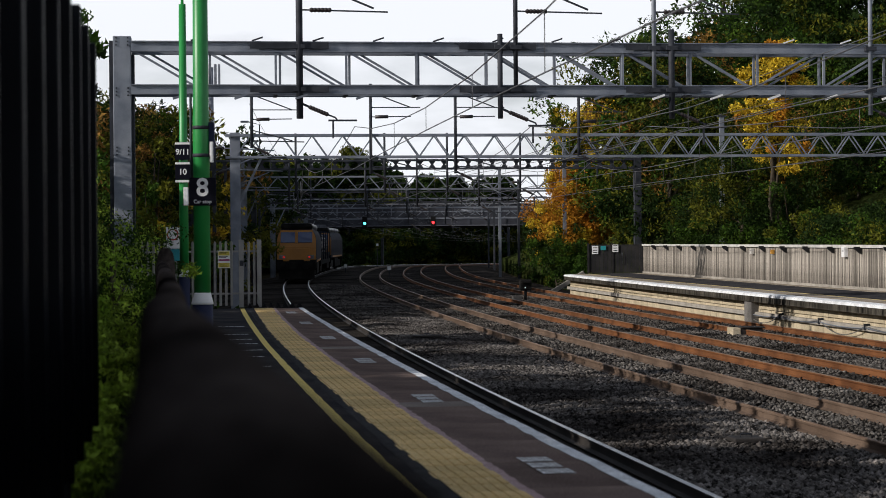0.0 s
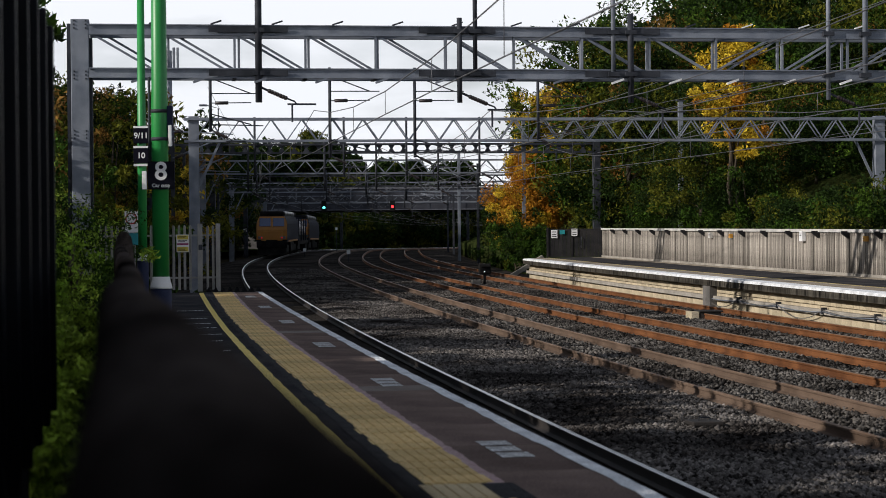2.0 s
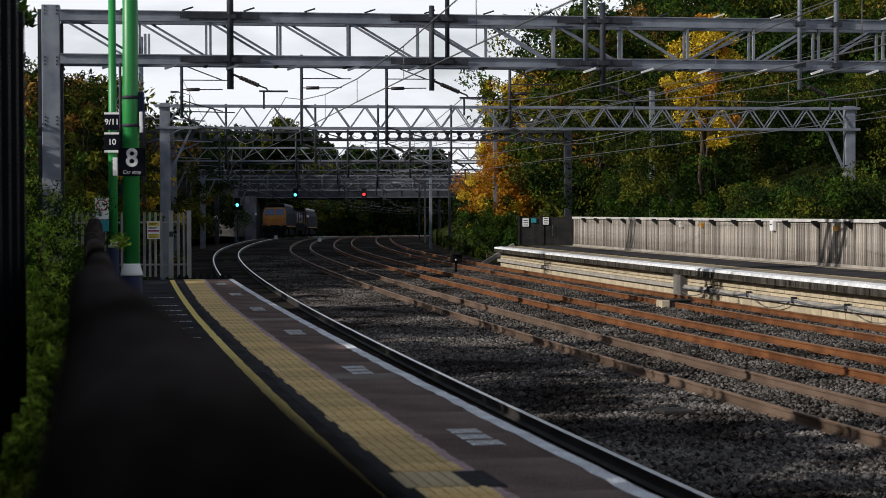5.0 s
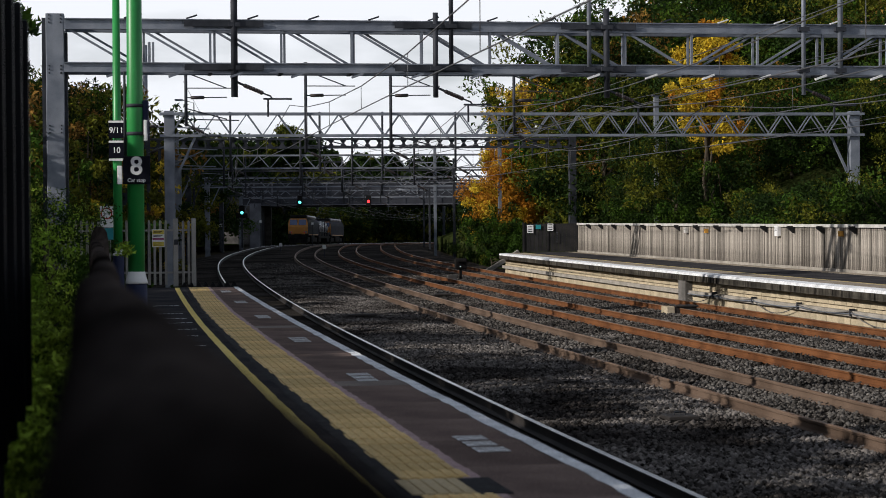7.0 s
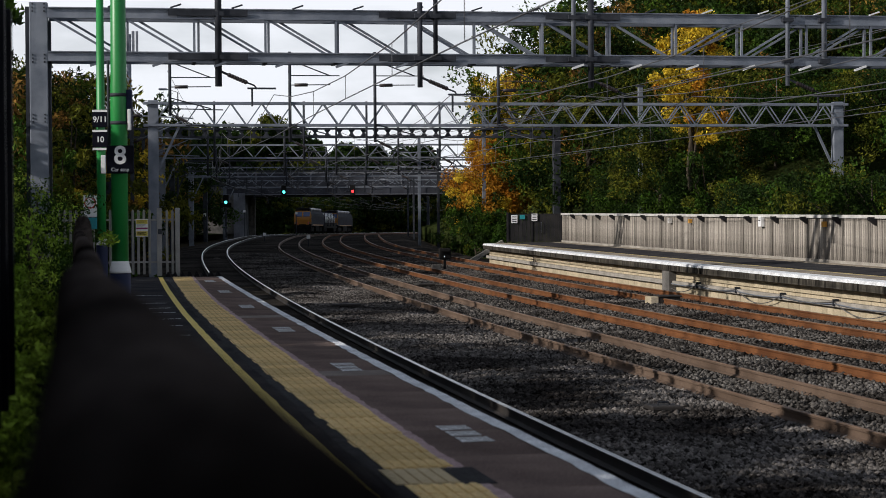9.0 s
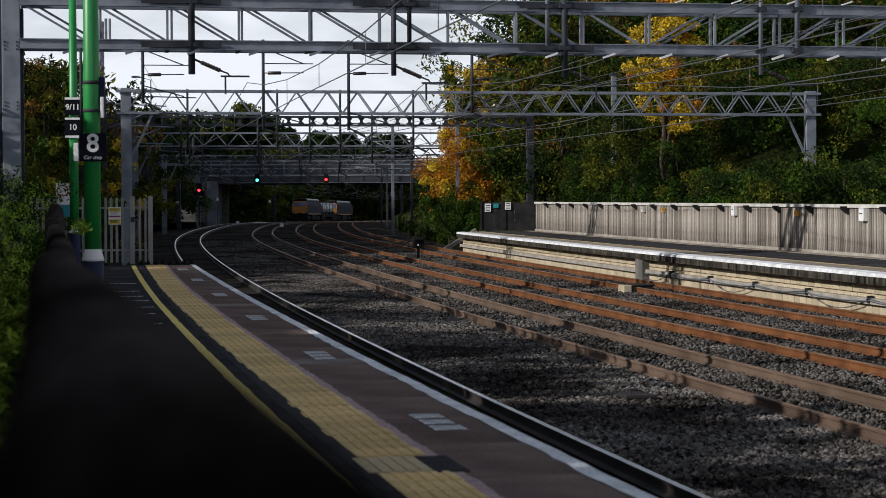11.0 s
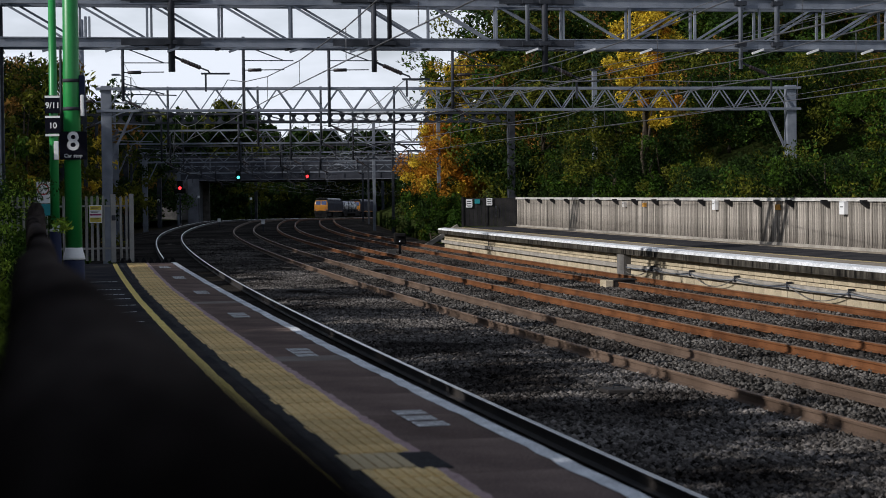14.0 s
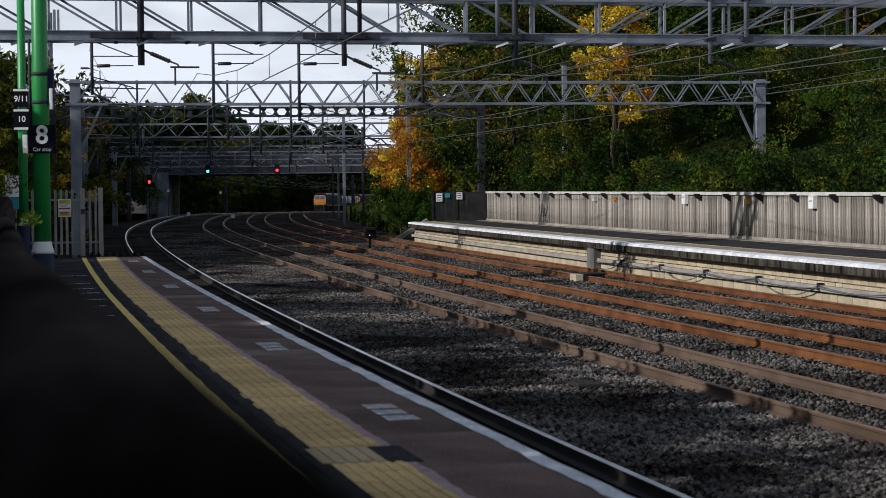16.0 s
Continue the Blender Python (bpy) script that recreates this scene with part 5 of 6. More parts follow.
# ---- small lineside things ----
def lineside():
    th = tagged(empty("trackside_box", along(57.6, 12.6, BED)), "low dark trackside box with a pale end", "box")
    part("body", boxed(0.18, 0.85, -0.3, 0.3, 0, 0.22, bevel=0.02), RAIL_DARK, th)
    part("end_block", boxed(-0.05, 0.19, -0.32, 0.32, 0, 0.24, bevel=0.02), BLOCK, th, "pale end block")
    part("lid", boxed(0.2, 0.9, -0.33, 0.33, 0.22, 0.27, bevel=0.015), RAIL_DARK, th)
    for y, off, w in ((55.7, 3.75, 0.42), (80.5, 4.3, 0.5), (90, 3.9, 0.4), (118, 4.0, 0.5), (26.0, 4.5, 0.22), (70, 8.2, 0.3)):
        t2 = tagged(empty("cable_cover", along(s_at(y), off, BED + 0.05)), "dark flat cover lying in the ballast", "cover", group="cable covers")
        part("plate", boxed(-w, w, -0.22, 0.22, 0, 0.06, bevel=0.015), RAIL_DARK, t2)
        part("handle", tube(bmesh.new(), [(-0.08, 0, 0.06), (-0.08, 0, 0.10), (0.08, 0, 0.10), (0.08, 0, 0.06)], 0.012, 5), GALV_DARK, t2)
    th = tagged(empty("ground_signal", along(s_at(89.0), 11.7, BED)), "small dark ground signal on a short post", "signal")
    part("post", boxed(-0.06, 0.06, -0.06, 0.06, 0, 0.6), BLACK_STEEL, th)
    part("head", boxed(-0.28, 0.28, -0.12, 0.12, 0.5, 1.0, bevel=0.05), BLACK_STEEL, th)
    part("hood", boxed(-0.2, 0.2, -0.3, -0.12, 0.86, 0.9), BLACK_STEEL, th)
    part("foot", boxed(-0.6, -0.2, -0.2, 0.2, 0.0, 0.25, bevel=0.03), DARK_CONCRETE, th)
    part("lens", boxed(-0.05, 0.0, -0.135, -0.12, 0.6, 0.66), LAMP_WHITE, th)
    th = tagged(empty("buffer_prop", along(s_at(103), 16.2, BED)), "leaning weathered timber prop beyond the platform's end", "prop")
    part("prop", beam(bmesh.new(), (-1.2, 0, 0), (0.6, 0.2, 1.05), 0.22), CONCRETE, th)
    part("stay", beam(bmesh.new(), (-0.1, 0.1, 0), (0.35, 0.15, 0.85), 0.12), GALV_DARK, th)
    for y, off, h in ((150, 8.0, 0.9), (175, 3.9, 0.8), (185, -2.2, 2.6), (236, -1.8, 3.2), (245, 4.0, 3.0)):
        t2 = tagged(empty("marker_post", along(s_at(y), off, BED)), "thin lineside post with a small pale plate", "post", group="marker posts")
        part("post", boxed(-0.04, 0.04, -0.04, 0.04, 0, h), GALV_DARK, t2)
        part("plate", boxed(-0.14, 0.14, -0.07, -0.05, h - 0.3, h), SIGN_WHITE, t2)
    # single masts beside the line
    for y, off, h in ((120, 18.2, 9.5), (140, -2.6, 9.5), (150, 16.6, 8.6), (93, 22.0, 9.0)):
        t2 = tagged(empty("steel_mast", along(s_at(y), off, -1.3)), "slim grey steel overhead line mast", "mast", group="steel masts")
        part("mast", boxed(-0.11, 0.11, -0.11, 0.11, 0, h, bevel=0.01), GALV, t2)
        part("cap", boxed(-0.2, 0.2, -0.15, 0.15, h, h + 0.06), GALV_DARK, t2)
    for y, off, h, e in ((94, -2.7, 7.6, 1), (116, -2.7, 7.4, 1), (161, -2.7, 7.0, 1), (139, 17.2, 7.2, -1), (184, 17.6, 7.0, -1), (208, 17.6, 6.6, -1)):
        t2 = tagged(empty("cantilever_mast", along(s_at(y), off, BED)), "slim steel mast with tubular cantilever arms for the overhead wire", "mast", group="cantilever masts")
        part("mast", boxed(-0.09, 0.09, -0.09, 0.09, 0, h, bevel=0.01), GALV_DARK, t2)
        part("top_arm", tube(bmesh.new(), [(0, -0.1, h - 0.2), (e * 2.9, -0.1, h - 0.35)], 0.035, 6), GALV, t2)
        part("stay_arm", tube(bmesh.new(), [(0, -0.1, h - 1.5), (e * 2.6, -0.1, h - 0.4)], 0.035, 6), GALV, t2)
        part("register_arm", tube(bmesh.new(), [(e * 0.7, -0.1, h - 1.25), (e * 3.3, -0.1, h - 1.35)], 0.03, 6), GALV, t2)
        for z, z2 in ((h - 0.2, h - 0.225), (h - 1.5, h - 1.29)):
            part("insulator", tube(bmesh.new(), [(e * 0.12, -0.1, z), (e * 0.5, -0.1, z2)], 0.075, 8), INSULATOR, t2)
    # telephone mast far off on the left
    th = tagged(empty("radio_mast", pose(-30.6, 258, 0)), "far radio mast with pale panel aerials", "mast")
    part("pole", tube(bmesh.new(), [(0, 0, -2), (0, 0, 25)], 0.32, 10), GALV, th)
    for x, w in ((-0.45, 0.55), (0.6, 0.35), (1.1, 0.3)):
        part("aerial", boxed(x - w / 2, x + w / 2, -0.3, 0.0, 22.0, 25.4, bevel=0.05), SIGN_WHITE if w > 0.5 else GALV, th)
    th = tagged(empty("street_lamp", pose(-18.4, 196, 0)), "far street lamp on a thin pole", "lamp post")
    part("pole", tube(bmesh.new(), [(0, 0, -2), (0, 0, 13.6), (-1.2, 0, 13.9)], 0.06, 6), GALV_DARK, th)
    part("head", boxed(-1.9, -1.1, -0.15, 0.15, 13.8, 14.0, bevel=0.04), GALV, th)
    # pipes and loose cables along the far platform's face
    o = 15.085
    th = tagged(empty("cable_run"), "grey cables sagging from hooks on the far platform's face", "cable")
    for k, y in enumerate((39, 43, 47, 51, 55, 59)):
        a, b = on(s_at(y), o + 0.13, -0.66), on(s_at(y + 4.0), o + 0.13, -0.66)
        part("cable", tube(bmesh.new(), hang(a, b, 0.10 + 0.22 * (k % 2)), 0.014, 6), DARK_CONCRETE, th)
        part("cable", tube(bmesh.new(), hang(a + Vector((0, 0, -0.06)), b + Vector((0, 0, -0.05)), 0.05), 0.016, 6), GALV, th)
        part("hook", boxed(-0.04, 0.12, -0.03, 0.03, -0.78, -0.60), GALV_DARK, th).matrix_basis = along(s_at(y), o + 0.14, 0)
    # boxes and notices on the timber fence
    for at, z, w, h, mat, lab in ((66.75, 1.08, 0.16, 0.36, SIGN_WHITE, "small white box on the timber fence"), (55.05, 1.02, 0.18, 0.38, SIGN_WHITE, "small white box on the timber fence"), (60.5, 1.12, 0.075, 0.17, SIGN_ORANGE, "small orange notice on the timber fence"), (75.7, 1.14, 0.075, 0.16, SIGN_ORANGE, "small orange notice on the timber fence"), (78.7, 1.12, 0.13, 0.22, RAIL_WOOD, "small pale notice on the timber fence")):
        t2 = tagged(empty("fence_notice", along(at, FENCE2, 0)), lab, "notice", group="fence notices")
        p = part("panel", boxed(-0.16, -0.022, -w, w, z, z + h, bevel=0.01), mat, t2)
        part("text_bar", boxed(-0.166, -0.162, -w * 0.6, w * 0.6, z + h * 0.55, z + h * 0.62), SIGN_BLACK, p)


lineside()

# ---- plants ----
def leaf_arrays(rng, clumps, per, leaf):
    """Leaves strewn in clumps: (vertices, faces)."""
    n = len(clumps) * per
    c = np.repeat(np.array([k[:3] for k in clumps]), per, 0)
    r = np.repeat(np.array([k[3] for k in clumps]), per)[:, None]
    d = rng.standard_normal((n, 3))
    d /= np.linalg.norm(d, axis=1)[:, None]
    p = c + d * r * (0.35 + 0.75 * rng.random((n, 1)) ** 0.7) * np.array([1, 1, 0.8])
    a = rng.standard_normal((n, 3))
    a /= np.linalg.norm(a, axis=1)[:, None]
    b = np.cross(a, rng.standard_normal((n, 3)))
    b /= np.linalg.norm(b, axis=1)[:, None]
    size = leaf * (0.6 + 0.8 * rng.random((n, 1)))
    v = np.stack([p - a * size, p + b * size * 0.8, p + a * size], 1).reshape(-1, 3)
    return v, np.arange(3 * n).reshape(-1, 3)


def leaf_mesh(name, v, f, mats, idx=None):
    me = bpy.data.meshes.new(name)
    me.vertices.add(len(v))
    me.vertices.foreach_set("co", v.ravel())
    me.loops.add(f.size)
    me.loops.foreach_set("vertex_index", f.ravel())
    me.polygons.add(len(f))
    me.polygons.foreach_set("loop_start", np.arange(0, f.size, 3))
    for m in mats:
        me.materials.append(m)
    if idx is not None:
        me.polygons.foreach_set("material_index", idx)
    me.update(calc_edges=True)
    return me


def plant(name, m, height, width, mats, label, category="tree", seed=1, leaf=0.1, clumps=60, per=120, low=0.35, mix=(0.8, 0.2), group=""):
    """A trunk with limbs and a crown of leaf clumps, uneven and full of gaps."""
    rng = np.random.default_rng(seed)
    th = tagged(empty(name, m), label, category, group=group)
    ks, bm = [], bmesh.new()
    tube(bm, [(0, 0, -0.3), (0.05 * width * rng.standard_normal(), 0.04 * width, height * 0.3), (0.06 * width * rng.standard_normal(), 0, height * 0.62), (0, 0, height * 0.9)], 0.03 * height ** 0.8 + 0.02, 7, 0.02)
    lobes = 5 + int(rng.random() * 4)
    lobe = []
    for k in range(lobes):
        a, u = rng.random() * math.tau, low + (0.95 - low) * (k + rng.random()) / lobes
        rad = width * 0.5 * (0.25 + 0.5 * math.sin(math.pi * min(1, max(0.12, (u - low) / (1.02 - low)))) ** 0.7)
        lobe.append(np.array([math.cos(a) * rad * 0.8, math.sin(a) * rad * 0.8, height * u]))
        p = lobe[-1]
        tube(bm, [(0, 0, max(0.1, p[2] * 0.55)), (p[0] * 0.45, p[1] * 0.45, p[2] * 0.82), tuple(p)], 0.012 * height ** 0.8 + 0.01, 5, 0.008)
    part("trunk", bm, BARK, th)
    for k in range(clumps):
        c = lobe[int(rng.random() * lobes)]
        p = c + rng.standard_normal(3) * np.array([0.2, 0.2, 0.085]) * np.array([width, width, height])
        p[2] = min(max(p[2], height * low * 0.7), height)
        ks.append((*p, (0.075 + 0.085 * rng.random()) * width))
    v, f = leaf_arrays(rng, ks, per, leaf)
    which = np.repeat(rng.choice(len(mats), len(ks), p=mix), per)
    me = leaf_mesh("crown", v, f, mats, which)
    ob = new("crown", me)
    ob.parent = th
    return th


G, DK, OL, YE, OR, RU, BR = LEAF_GREEN, LEAF_DARK, LEAF_OLIVE, LEAF_YELLOW, LEAF_ORANGE, LEAF_RUST, LEAF_SUNLIT


def rise(y):
    """How much of its full height the right bank has at y."""
    return float(np.interp(y, [0, 78, 94, 400], [0.28, 0.30, 1.0, 1.0]))


def bank_z(off, y):
    return float(np.interp(off, [20.5, 22, 26, 31, 38, 60], [-0.2, 0.3, 2.2, 4.6, 7.0, 8.5])) * rise(y)


def bank():
    """The rising ground behind the far fence."""
    st = spaced(0, 330, 6)
    prof = [20.5, 22, 26, 31, 38, 60, 130]
    verts, faces, n = [], [], len(prof) + 2
    for s in st:
        y = float(np.interp(s, LS, LY))
        cut = float(np.interp(y, [100, 106, 150], [0, -2.6, -1.0]))
        row = [on(s, o + (cut if o < 40 else 0), bank_z(o, y) + 0.4 * noise.noise(Vector((s * 0.1, o * 0.2, 0)))) for o in prof]
        verts += row + [on(s, 130, -1.7), on(s, 20.5 + cut, -1.7)]
    for j in range(len(st) - 1):
        for k in range(n):
            a, b = j * n + k, j * n + (k + 1) % n
            faces.append((a, b, b + n, a + n))
    tagged(from_arrays("embankment_right", verts, faces, GRASS_GROUND, smooth=True), "wooded embankment behind the far platform", "embankment", kind="structure")
    prof = [(-3.75, -0.06), (-5.0, -0.02), (-9, 0.1), (-16, 0.5), (-40, 1.0), (-40, -1.7)]
    verts, faces, n, st = [], [], len(prof), spaced(-30, 330, 8)
    for s in st:
        drop = 0.0 if s < END else 0.75
        verts += [on(s, o - drop * 2, z - drop) for o, z in prof]
    for j in range(len(st) - 1):
        for k in range(n - 1):
            a = j * n + k
            faces.append((a + 1, a, a + n, a + 1 + n))
    tagged(from_arrays("embankment_left", verts, faces, GRASS_GROUND, smooth=True), "grassy bank behind the near platform", "embankment", kind="structure")


bank()


def woods():
    rng = random.Random(12)
    kinds = [((G, DK), (0.5, 0.5), "dense green undergrowth shrub"), ((DK, OL), (0.7, 0.3), "dark green undergrowth shrub"), ((G, OL), (0.6, 0.4), "green and olive undergrowth shrub"), ((DK, G), (0.75, 0.25), "dark leafy undergrowth shrub")]
    k = 0
    # undergrowth close behind the fence, low at first
    y = 40.0
    while y < 104:
        off = 23.0 + rng.uniform(-0.2, 0.8)
        top = 1.75 + 0.013 * y + rng.uniform(-0.5, 0.5) if y < 84 else rng.uniform(3.2, 4.6)
        z = bank_z(off, y) - 0.2
        mats, mixv, lab = kinds[k % 4]
        plant("shrub", along(s_at(y), off, z), top - z, 4.0, mats, lab, "shrub", 100 + k, 0.075, 60, 130, 0.10, mixv, "embankment shrubs")
        y += rng.uniform(2.6, 3.4)
        k += 1
    for y0, off, hh in ((56, 27.5, 1.9), (60, 26.8, 2.0), (64, 27.2, 2.0), (68, 27.0, 2.1), (72, 27.6, 2.1), (76, 27.6, 2.0), (58, 31, 4.0), (63, 31.5, 4.2), (68, 32, 4.6), (73, 32.5, 5.0), (78, 33, 5.4), (83, 33, 4.4)):
        mats, mixv, lab = kinds[(k + 1) % 4]
        plant("shrub", along(s_at(y0), off, bank_z(off, y0) - 0.3), hh, 4.6, mats, lab, "shrub", 150 + k, 0.08, 70, 130, 0.06, mixv, "embankment shrubs")
        k += 1
    # the wood's face, then taller trees behind
    for row, (y0, x0, x1, step, lo, hi, w, leaf, cl) in enumerate(((91.5, 14.0, 44, 2.7, 5.2, 6.6, 5.0, 0.085, 80), (97, 15.5, 48, 3.3, 8.0, 10.0, 6.0, 0.095, 95), (108, 12.5, 50, 3.2, 11.0, 14.0, 7.0, 0.125, 210), (119, 13.0, 54, 3.8, 15.0, 18.5, 8.0, 0.15, 230), (130, 19.5, 58, 4.4, 22.0, 27.0, 10.0, 0.20, 260))):
        x = x0
        while x < x1:
            y = y0 + rng.uniform(-2, 2)
            ground = bank_z(float(np.interp(x, [6, 50], [20, 62])), 100) * 0.8
            top = rng.uniform(lo, hi)
            if row > 1:
                top = min(top, 1.75 + y * float(np.interp(x / y, [0.05, 0.08, 0.117, 0.138, 0.15, 0.17], [0.055, 0.086, 0.108, 0.122, 0.165, 0.19])))
            mats, mixv, lab = [((DK, G), (0.6, 0.4), "dark green tree on the embankment"), ((G, DK, OL), (0.4, 0.4, 0.2), "green tree on the embankment"), ((DK, OL), (0.65, 0.35), "dark tree with olive leaves on the embankment"), ((OL, G, RU), (0.45, 0.35, 0.2), "autumn tree on the embankment")][(k + row) % 4]
            plant("tree", pose(x, y, ground - 0.3), max(3.0, top - ground), w, mats, lab, "tree", 200 + k, leaf, cl, 110, 0.08, mixv, "embankment trees")
            x += step * rng.uniform(0.8, 1.2)
            k += 1


woods()
plant("tree", pose(14.9, 87.0, 0.3), 10.1, 2.7, (YE, OR, OL), "slender tree in bright yellow autumn leaf", "tree", 41, 0.085, 95, 130, 0.50, (0.8, 0.12, 0.08))
plant("shrub", pose(8.0, 123, 1.0), 5.1, 4.3, (OR, YE), "bush in orange and yellow autumn leaf", "shrub", 42, 0.09, 230, 190, 0.05, (0.75, 0.25))
plant("shrub", pose(6.7, 114, -1.0), 2.6, 3.0, (G, DK, OL), "green shrub below the orange bush", "shrub", 52, 0.075, 70, 140, 0.05, (0.5, 0.3, 0.2))
plant("shrub", pose(8.4, 114, -0.6), 2.1, 3.6, (DK, G), "dark green shrub beyond the platform's end", "shrub", 53, 0.075, 70, 140, 0.05, (0.5, 0.5))
plant("tree", pose(12.2, 119, 0.8), 5.2, 4.6, (OL, G), "olive green bush beside the orange one", "shrub", 43, 0.09, 110, 150, 0.1, (0.6, 0.4))
plant("tree", pose(9.6, 128, 1.5), 9.6, 4.6, (OL, YE, G), "tree turning yellow at the wood's edge", "tree", 44, 0.12, 220, 150, 0.10, (0.45, 0.35, 0.2))
plant("tree", pose(12.8, 124, 2.4), 9.6, 5.0, (G, OL, YE), "green tree turning yellow at the wood's edge", "tree", 45, 0.12, 220, 150, 0.10, (0.35, 0.4, 0.25))
plant("shrub", pose(7.0, 121, -1.0), 3.4, 3.6, (DK, G), "dark green shrub beside the line", "shrub", 46, 0.09, 60, 120, 0.08, (0.5, 0.5))
plant("shrub", pose(8.4, 150, -1.2), 4.6, 5.0, (DK, OL), "dark shrub beside the line", "shrub", 47, 0.1, 60, 120, 0.08, (0.6, 0.4))
plant("shrub", pose(11.5, 178, -1.2), 5.5, 7.0, (DK, G), "dark shrubs beside the line", "shrub", 48, 0.12, 70, 120, 0.08, (0.6, 0.4))

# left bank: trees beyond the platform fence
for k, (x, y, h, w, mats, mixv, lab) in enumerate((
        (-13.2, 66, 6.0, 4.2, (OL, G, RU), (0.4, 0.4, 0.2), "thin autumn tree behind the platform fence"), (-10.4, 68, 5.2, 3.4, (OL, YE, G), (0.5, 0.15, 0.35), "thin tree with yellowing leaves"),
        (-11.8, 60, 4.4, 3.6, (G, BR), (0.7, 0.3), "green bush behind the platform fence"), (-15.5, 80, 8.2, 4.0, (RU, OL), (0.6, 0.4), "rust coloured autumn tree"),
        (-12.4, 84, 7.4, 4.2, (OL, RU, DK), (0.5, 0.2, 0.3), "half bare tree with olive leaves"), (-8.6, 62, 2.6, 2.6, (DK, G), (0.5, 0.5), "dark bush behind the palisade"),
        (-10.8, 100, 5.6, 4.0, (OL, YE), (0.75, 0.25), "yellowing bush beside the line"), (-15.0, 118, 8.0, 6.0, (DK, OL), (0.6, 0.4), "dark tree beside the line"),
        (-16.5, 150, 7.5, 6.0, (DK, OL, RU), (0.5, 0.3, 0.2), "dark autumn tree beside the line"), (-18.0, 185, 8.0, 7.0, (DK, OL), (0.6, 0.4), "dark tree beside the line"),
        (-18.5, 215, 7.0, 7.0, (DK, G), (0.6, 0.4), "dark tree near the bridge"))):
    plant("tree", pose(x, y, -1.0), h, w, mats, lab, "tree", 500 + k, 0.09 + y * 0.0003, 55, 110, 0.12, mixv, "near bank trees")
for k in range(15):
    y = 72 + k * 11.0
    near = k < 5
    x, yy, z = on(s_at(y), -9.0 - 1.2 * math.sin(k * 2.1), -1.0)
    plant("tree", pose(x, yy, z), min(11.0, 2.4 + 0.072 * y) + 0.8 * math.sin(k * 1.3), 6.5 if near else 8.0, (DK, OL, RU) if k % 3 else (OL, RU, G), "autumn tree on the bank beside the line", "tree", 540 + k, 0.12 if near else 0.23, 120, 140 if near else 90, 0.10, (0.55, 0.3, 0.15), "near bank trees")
# bright plants in the gap between the fences, the nearest coloured as if sunlit
for k, (x, y, h, w) in enumerate(((-4.35, 25.5, 1.55, 1.5), (-3.75, 21.0, 1.25, 1.1), (-3.1, 17.2, 0.95, 0.9), (-5.6, 33.0, 1.9, 2.0), (-6.8, 41.0, 2.3, 2.4), (-2.62, 14.4, 0.7, 0.8), (-2.2, 12.2, 0.55, 0.6), (-2.35, 12.9, 0.6, 0.6), (-2.0, 10.8, 0.5, 0.5), (-2.9, 16.0, 0.8, 0.8))):
    plant("weed_bush", pose(x, y, 0.05), h, w, (BR, G), "bright green weeds growing behind the barrier, coloured as sunlit", "shrub", 600 + k, 0.035, 60, 110, 0.05, (0.9, 0.1) if y < 23 else (0.35, 0.65), "platform weeds")
# unseen trees, added out on the left to shade the platform
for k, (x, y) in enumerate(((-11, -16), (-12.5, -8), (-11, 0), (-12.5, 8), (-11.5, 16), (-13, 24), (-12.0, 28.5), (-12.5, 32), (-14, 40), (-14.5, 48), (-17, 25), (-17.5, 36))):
    # raised crowns let the low sun pass under to the weeds
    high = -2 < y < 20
    plant("tree", pose(x, y, 0.0), 5.7 if high else 6.0, 8.0, (DK, G), "unseen clear-trunked tree added to shade the platform" if high else "unseen leafy tree added on the left to shade the platform", "tree", 700 + k % 3, 0.27, 150, 80, 0.84 if high else 0.05, (0.6, 0.4), "near bank trees")
# distance: tall trees over the bridge, and the wood that closes the cutting
for k, (x, y, h, w) in enumerate(((-30, 326, 18, 15), (-44, 330, 18, 16), (-58, 335, 18, 18), (-15.5, 318, 18.5, 11), (-24, 322, 17, 12), (-38, 310, 17, 14), (-52, 312, 17, 15), (-27, 296, 13, 11), (-36, 290, 14, 12), (31, 330, 18, 13), (44, 330, 20, 16), (60, 330, 22, 20), (-10, 520, 16, 18), (4, 530, 15.5, 18), (16, 540, 15.5, 16), (-22, 500, 26, 18), (62, 520, 25, 20), (78, 520, 26, 20), (50, 545, 24, 16))):
    plant("tree", pose(x, y, -2.6), h, w, (DK, OL), "distant dark tree beyond the bridge", "tree", 800 + k % 4, 0.44, 190, 100, 0.06, (0.8, 0.2), "distant trees")
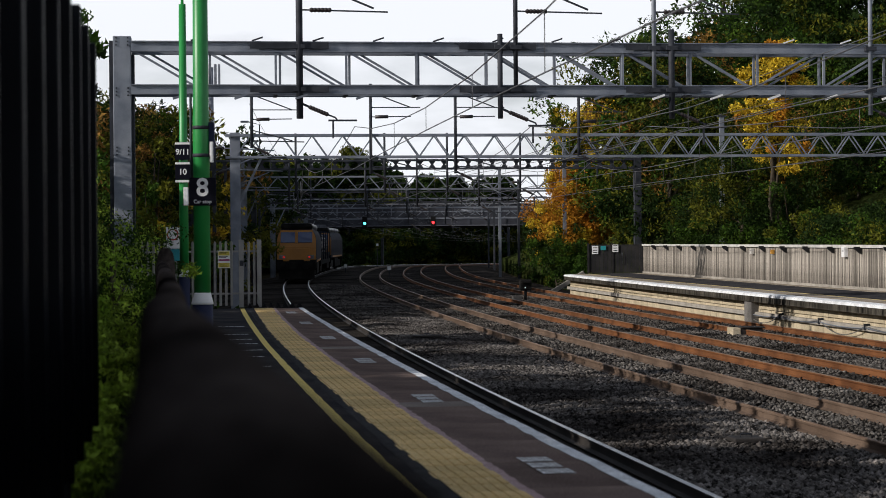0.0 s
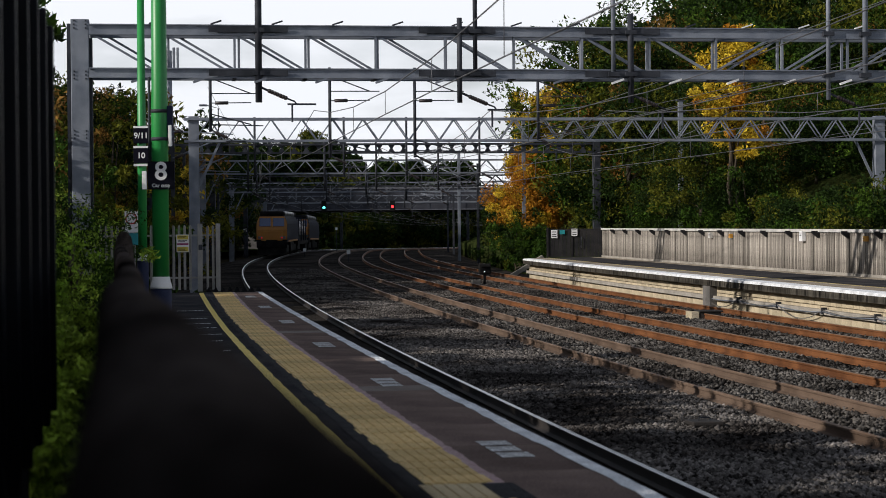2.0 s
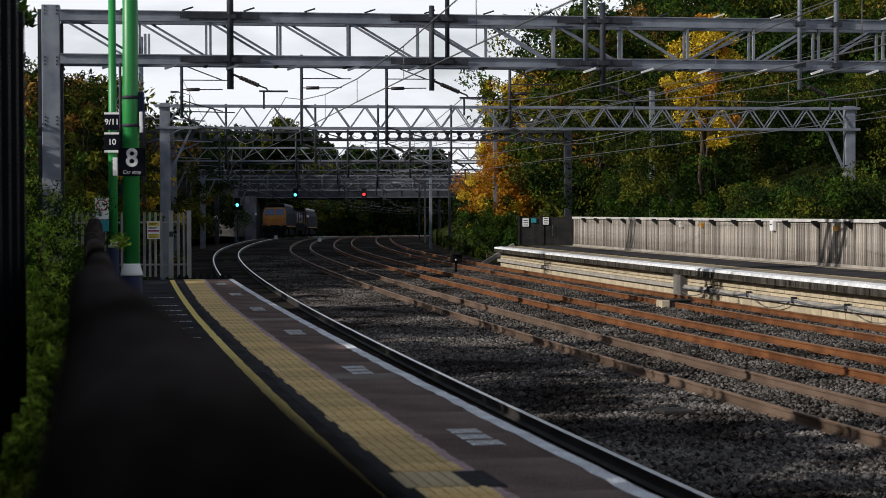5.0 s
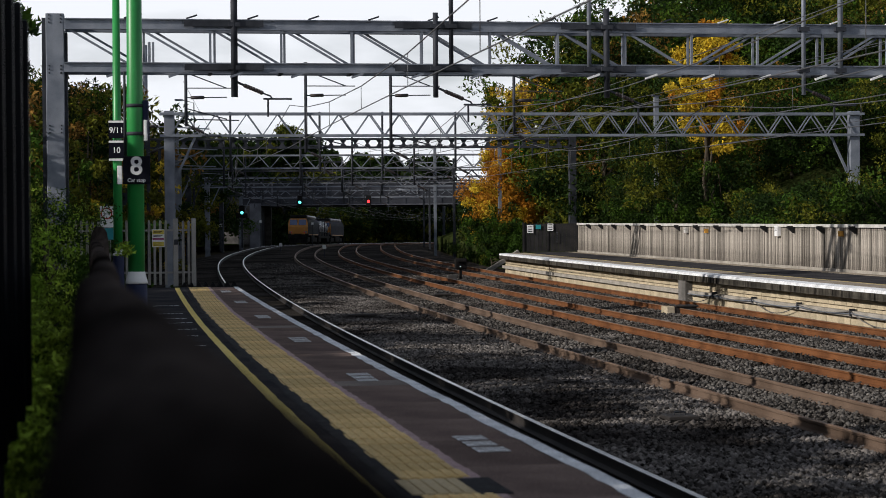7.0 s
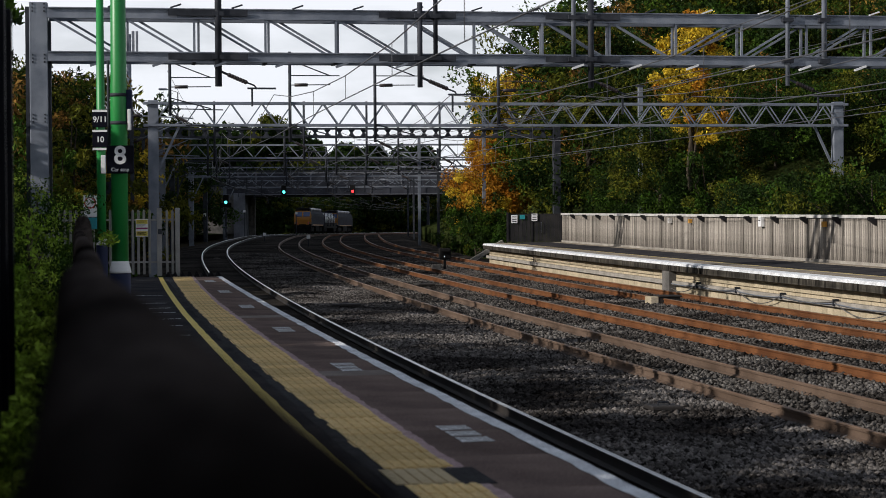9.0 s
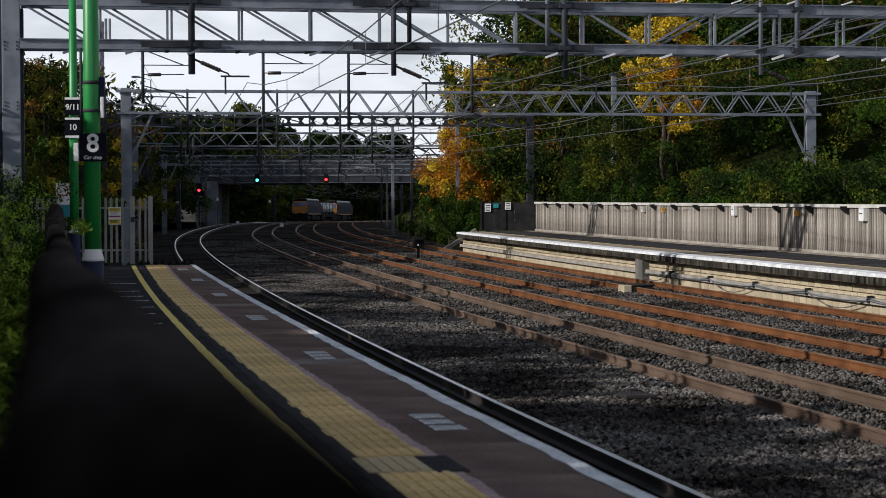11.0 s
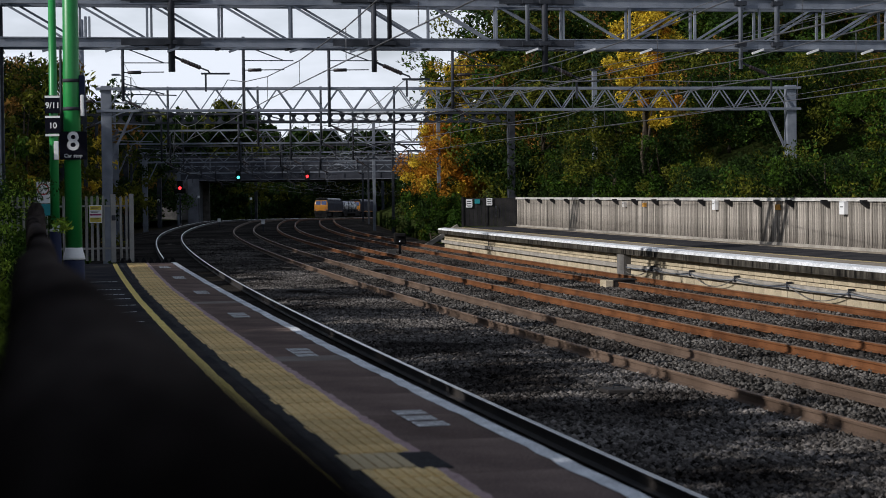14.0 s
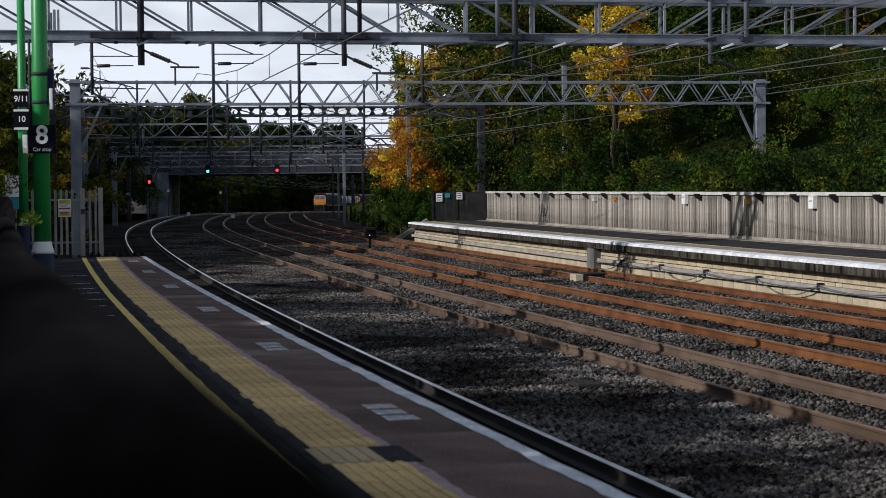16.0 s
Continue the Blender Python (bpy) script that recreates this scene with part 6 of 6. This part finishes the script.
for k in range(21):
    az = -0.135 + k * 0.0078
    d = 300 if az < -0.062 else 538
    rise_to = float(np.interp(az, [-0.14, -0.07, -0.035, -0.02, 0.05], [0.0325, 0.036, 0.034, 0.030, 0.029])) + 0.0022 * math.sin(k * 1.9)
    foot = -2.6 - fall(d)
    plant("tree", pose(az * d, d + 6 * math.sin(k * 2.7), foot), 1.75 + rise_to * d - foot, 8.0 if d < 400 else 15.0, (DK, OL), "dark tree beyond the bridge", "tree", 860 + k % 4, 0.40 if d < 400 else 0.7, 190, 110, 0.04, (0.85, 0.15), "distant trees")
# unseen tall row, added to cast shade on the far tracks, bridge and train
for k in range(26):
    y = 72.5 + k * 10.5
    plant("tree", pose(-0.19 * y - (10.5 if k < 3 else 7.5) - 1.5 * math.sin(k * 1.7), y, -1.5), min(31.0, 16.0 + 0.115 * (y - 106)), 11.0, (DK, G), "unseen tall tree added to shade the far tracks and bridge", "tree", 760 + k % 3, 0.42, 260, 100, 0.04, (0.6, 0.4), "near bank trees")
for k in range(17):
    x = -62 + k * 7.0
    y = 455 + 14 * math.sin(k * 1.7) if x < -14 else 545 + 10 * math.sin(k * 1.7)
    plant("tree", pose(x * (1.0 if x < -14 else 1.25), y, -6.0), 13.0 + 2.0 * math.sin(k * 2.3), 13.0, (DK, OL, G), "dark trees closing the cutting beyond the bridge", "tree", 900 + k % 3, 0.6, 110, 60, 0.02, (0.6, 0.25, 0.15), "distant trees")

# ---- pieces of platforms and fence ----
platform_slabs(platform_near)
far_platform_blocks(platform_far)
timber_boards(fence_timber)
stones("ballast_stones", STONE, 220000, s_at(9), s_at(125), 2.3, 14.9, 0.034, 5, "grey crushed stones strewn over the ballast bed")
stones("ballast_stones", STONE_BROWN, 70000, s_at(9), s_at(70), 2.25, 6.0, 0.034, 6, "brown crushed stones beside the near track")


# ---- movement ----
def motions():
    def speed(t):
        return 130.0 + 18.0 * t

    for th, back in train:
        rows = []
        for k in range(17):
            s = s_at(speed(k)) + back
            a, b = on(s - 6.6, 1.459, RAIL), on(s + 6.6, 1.459, RAIL)
            d = b - a
            m = Matrix.Translation((a + b) / 2) @ Euler((math.asin(d.z / d.length), 0, -math.atan2(d.x, d.y))).to_matrix().to_4x4()
            rows.append((float(k), m))
        walk(th, rows)
    c = pose(0, -0.06, -0.30)
    walk(signal_vane, [(0.0, c), (9.6, c), (10.6, c @ pose(0, 0, 0, 0, -80, 0)), (16.0, c @ pose(0, 0, 0, 0, -80, 0))])


motions()
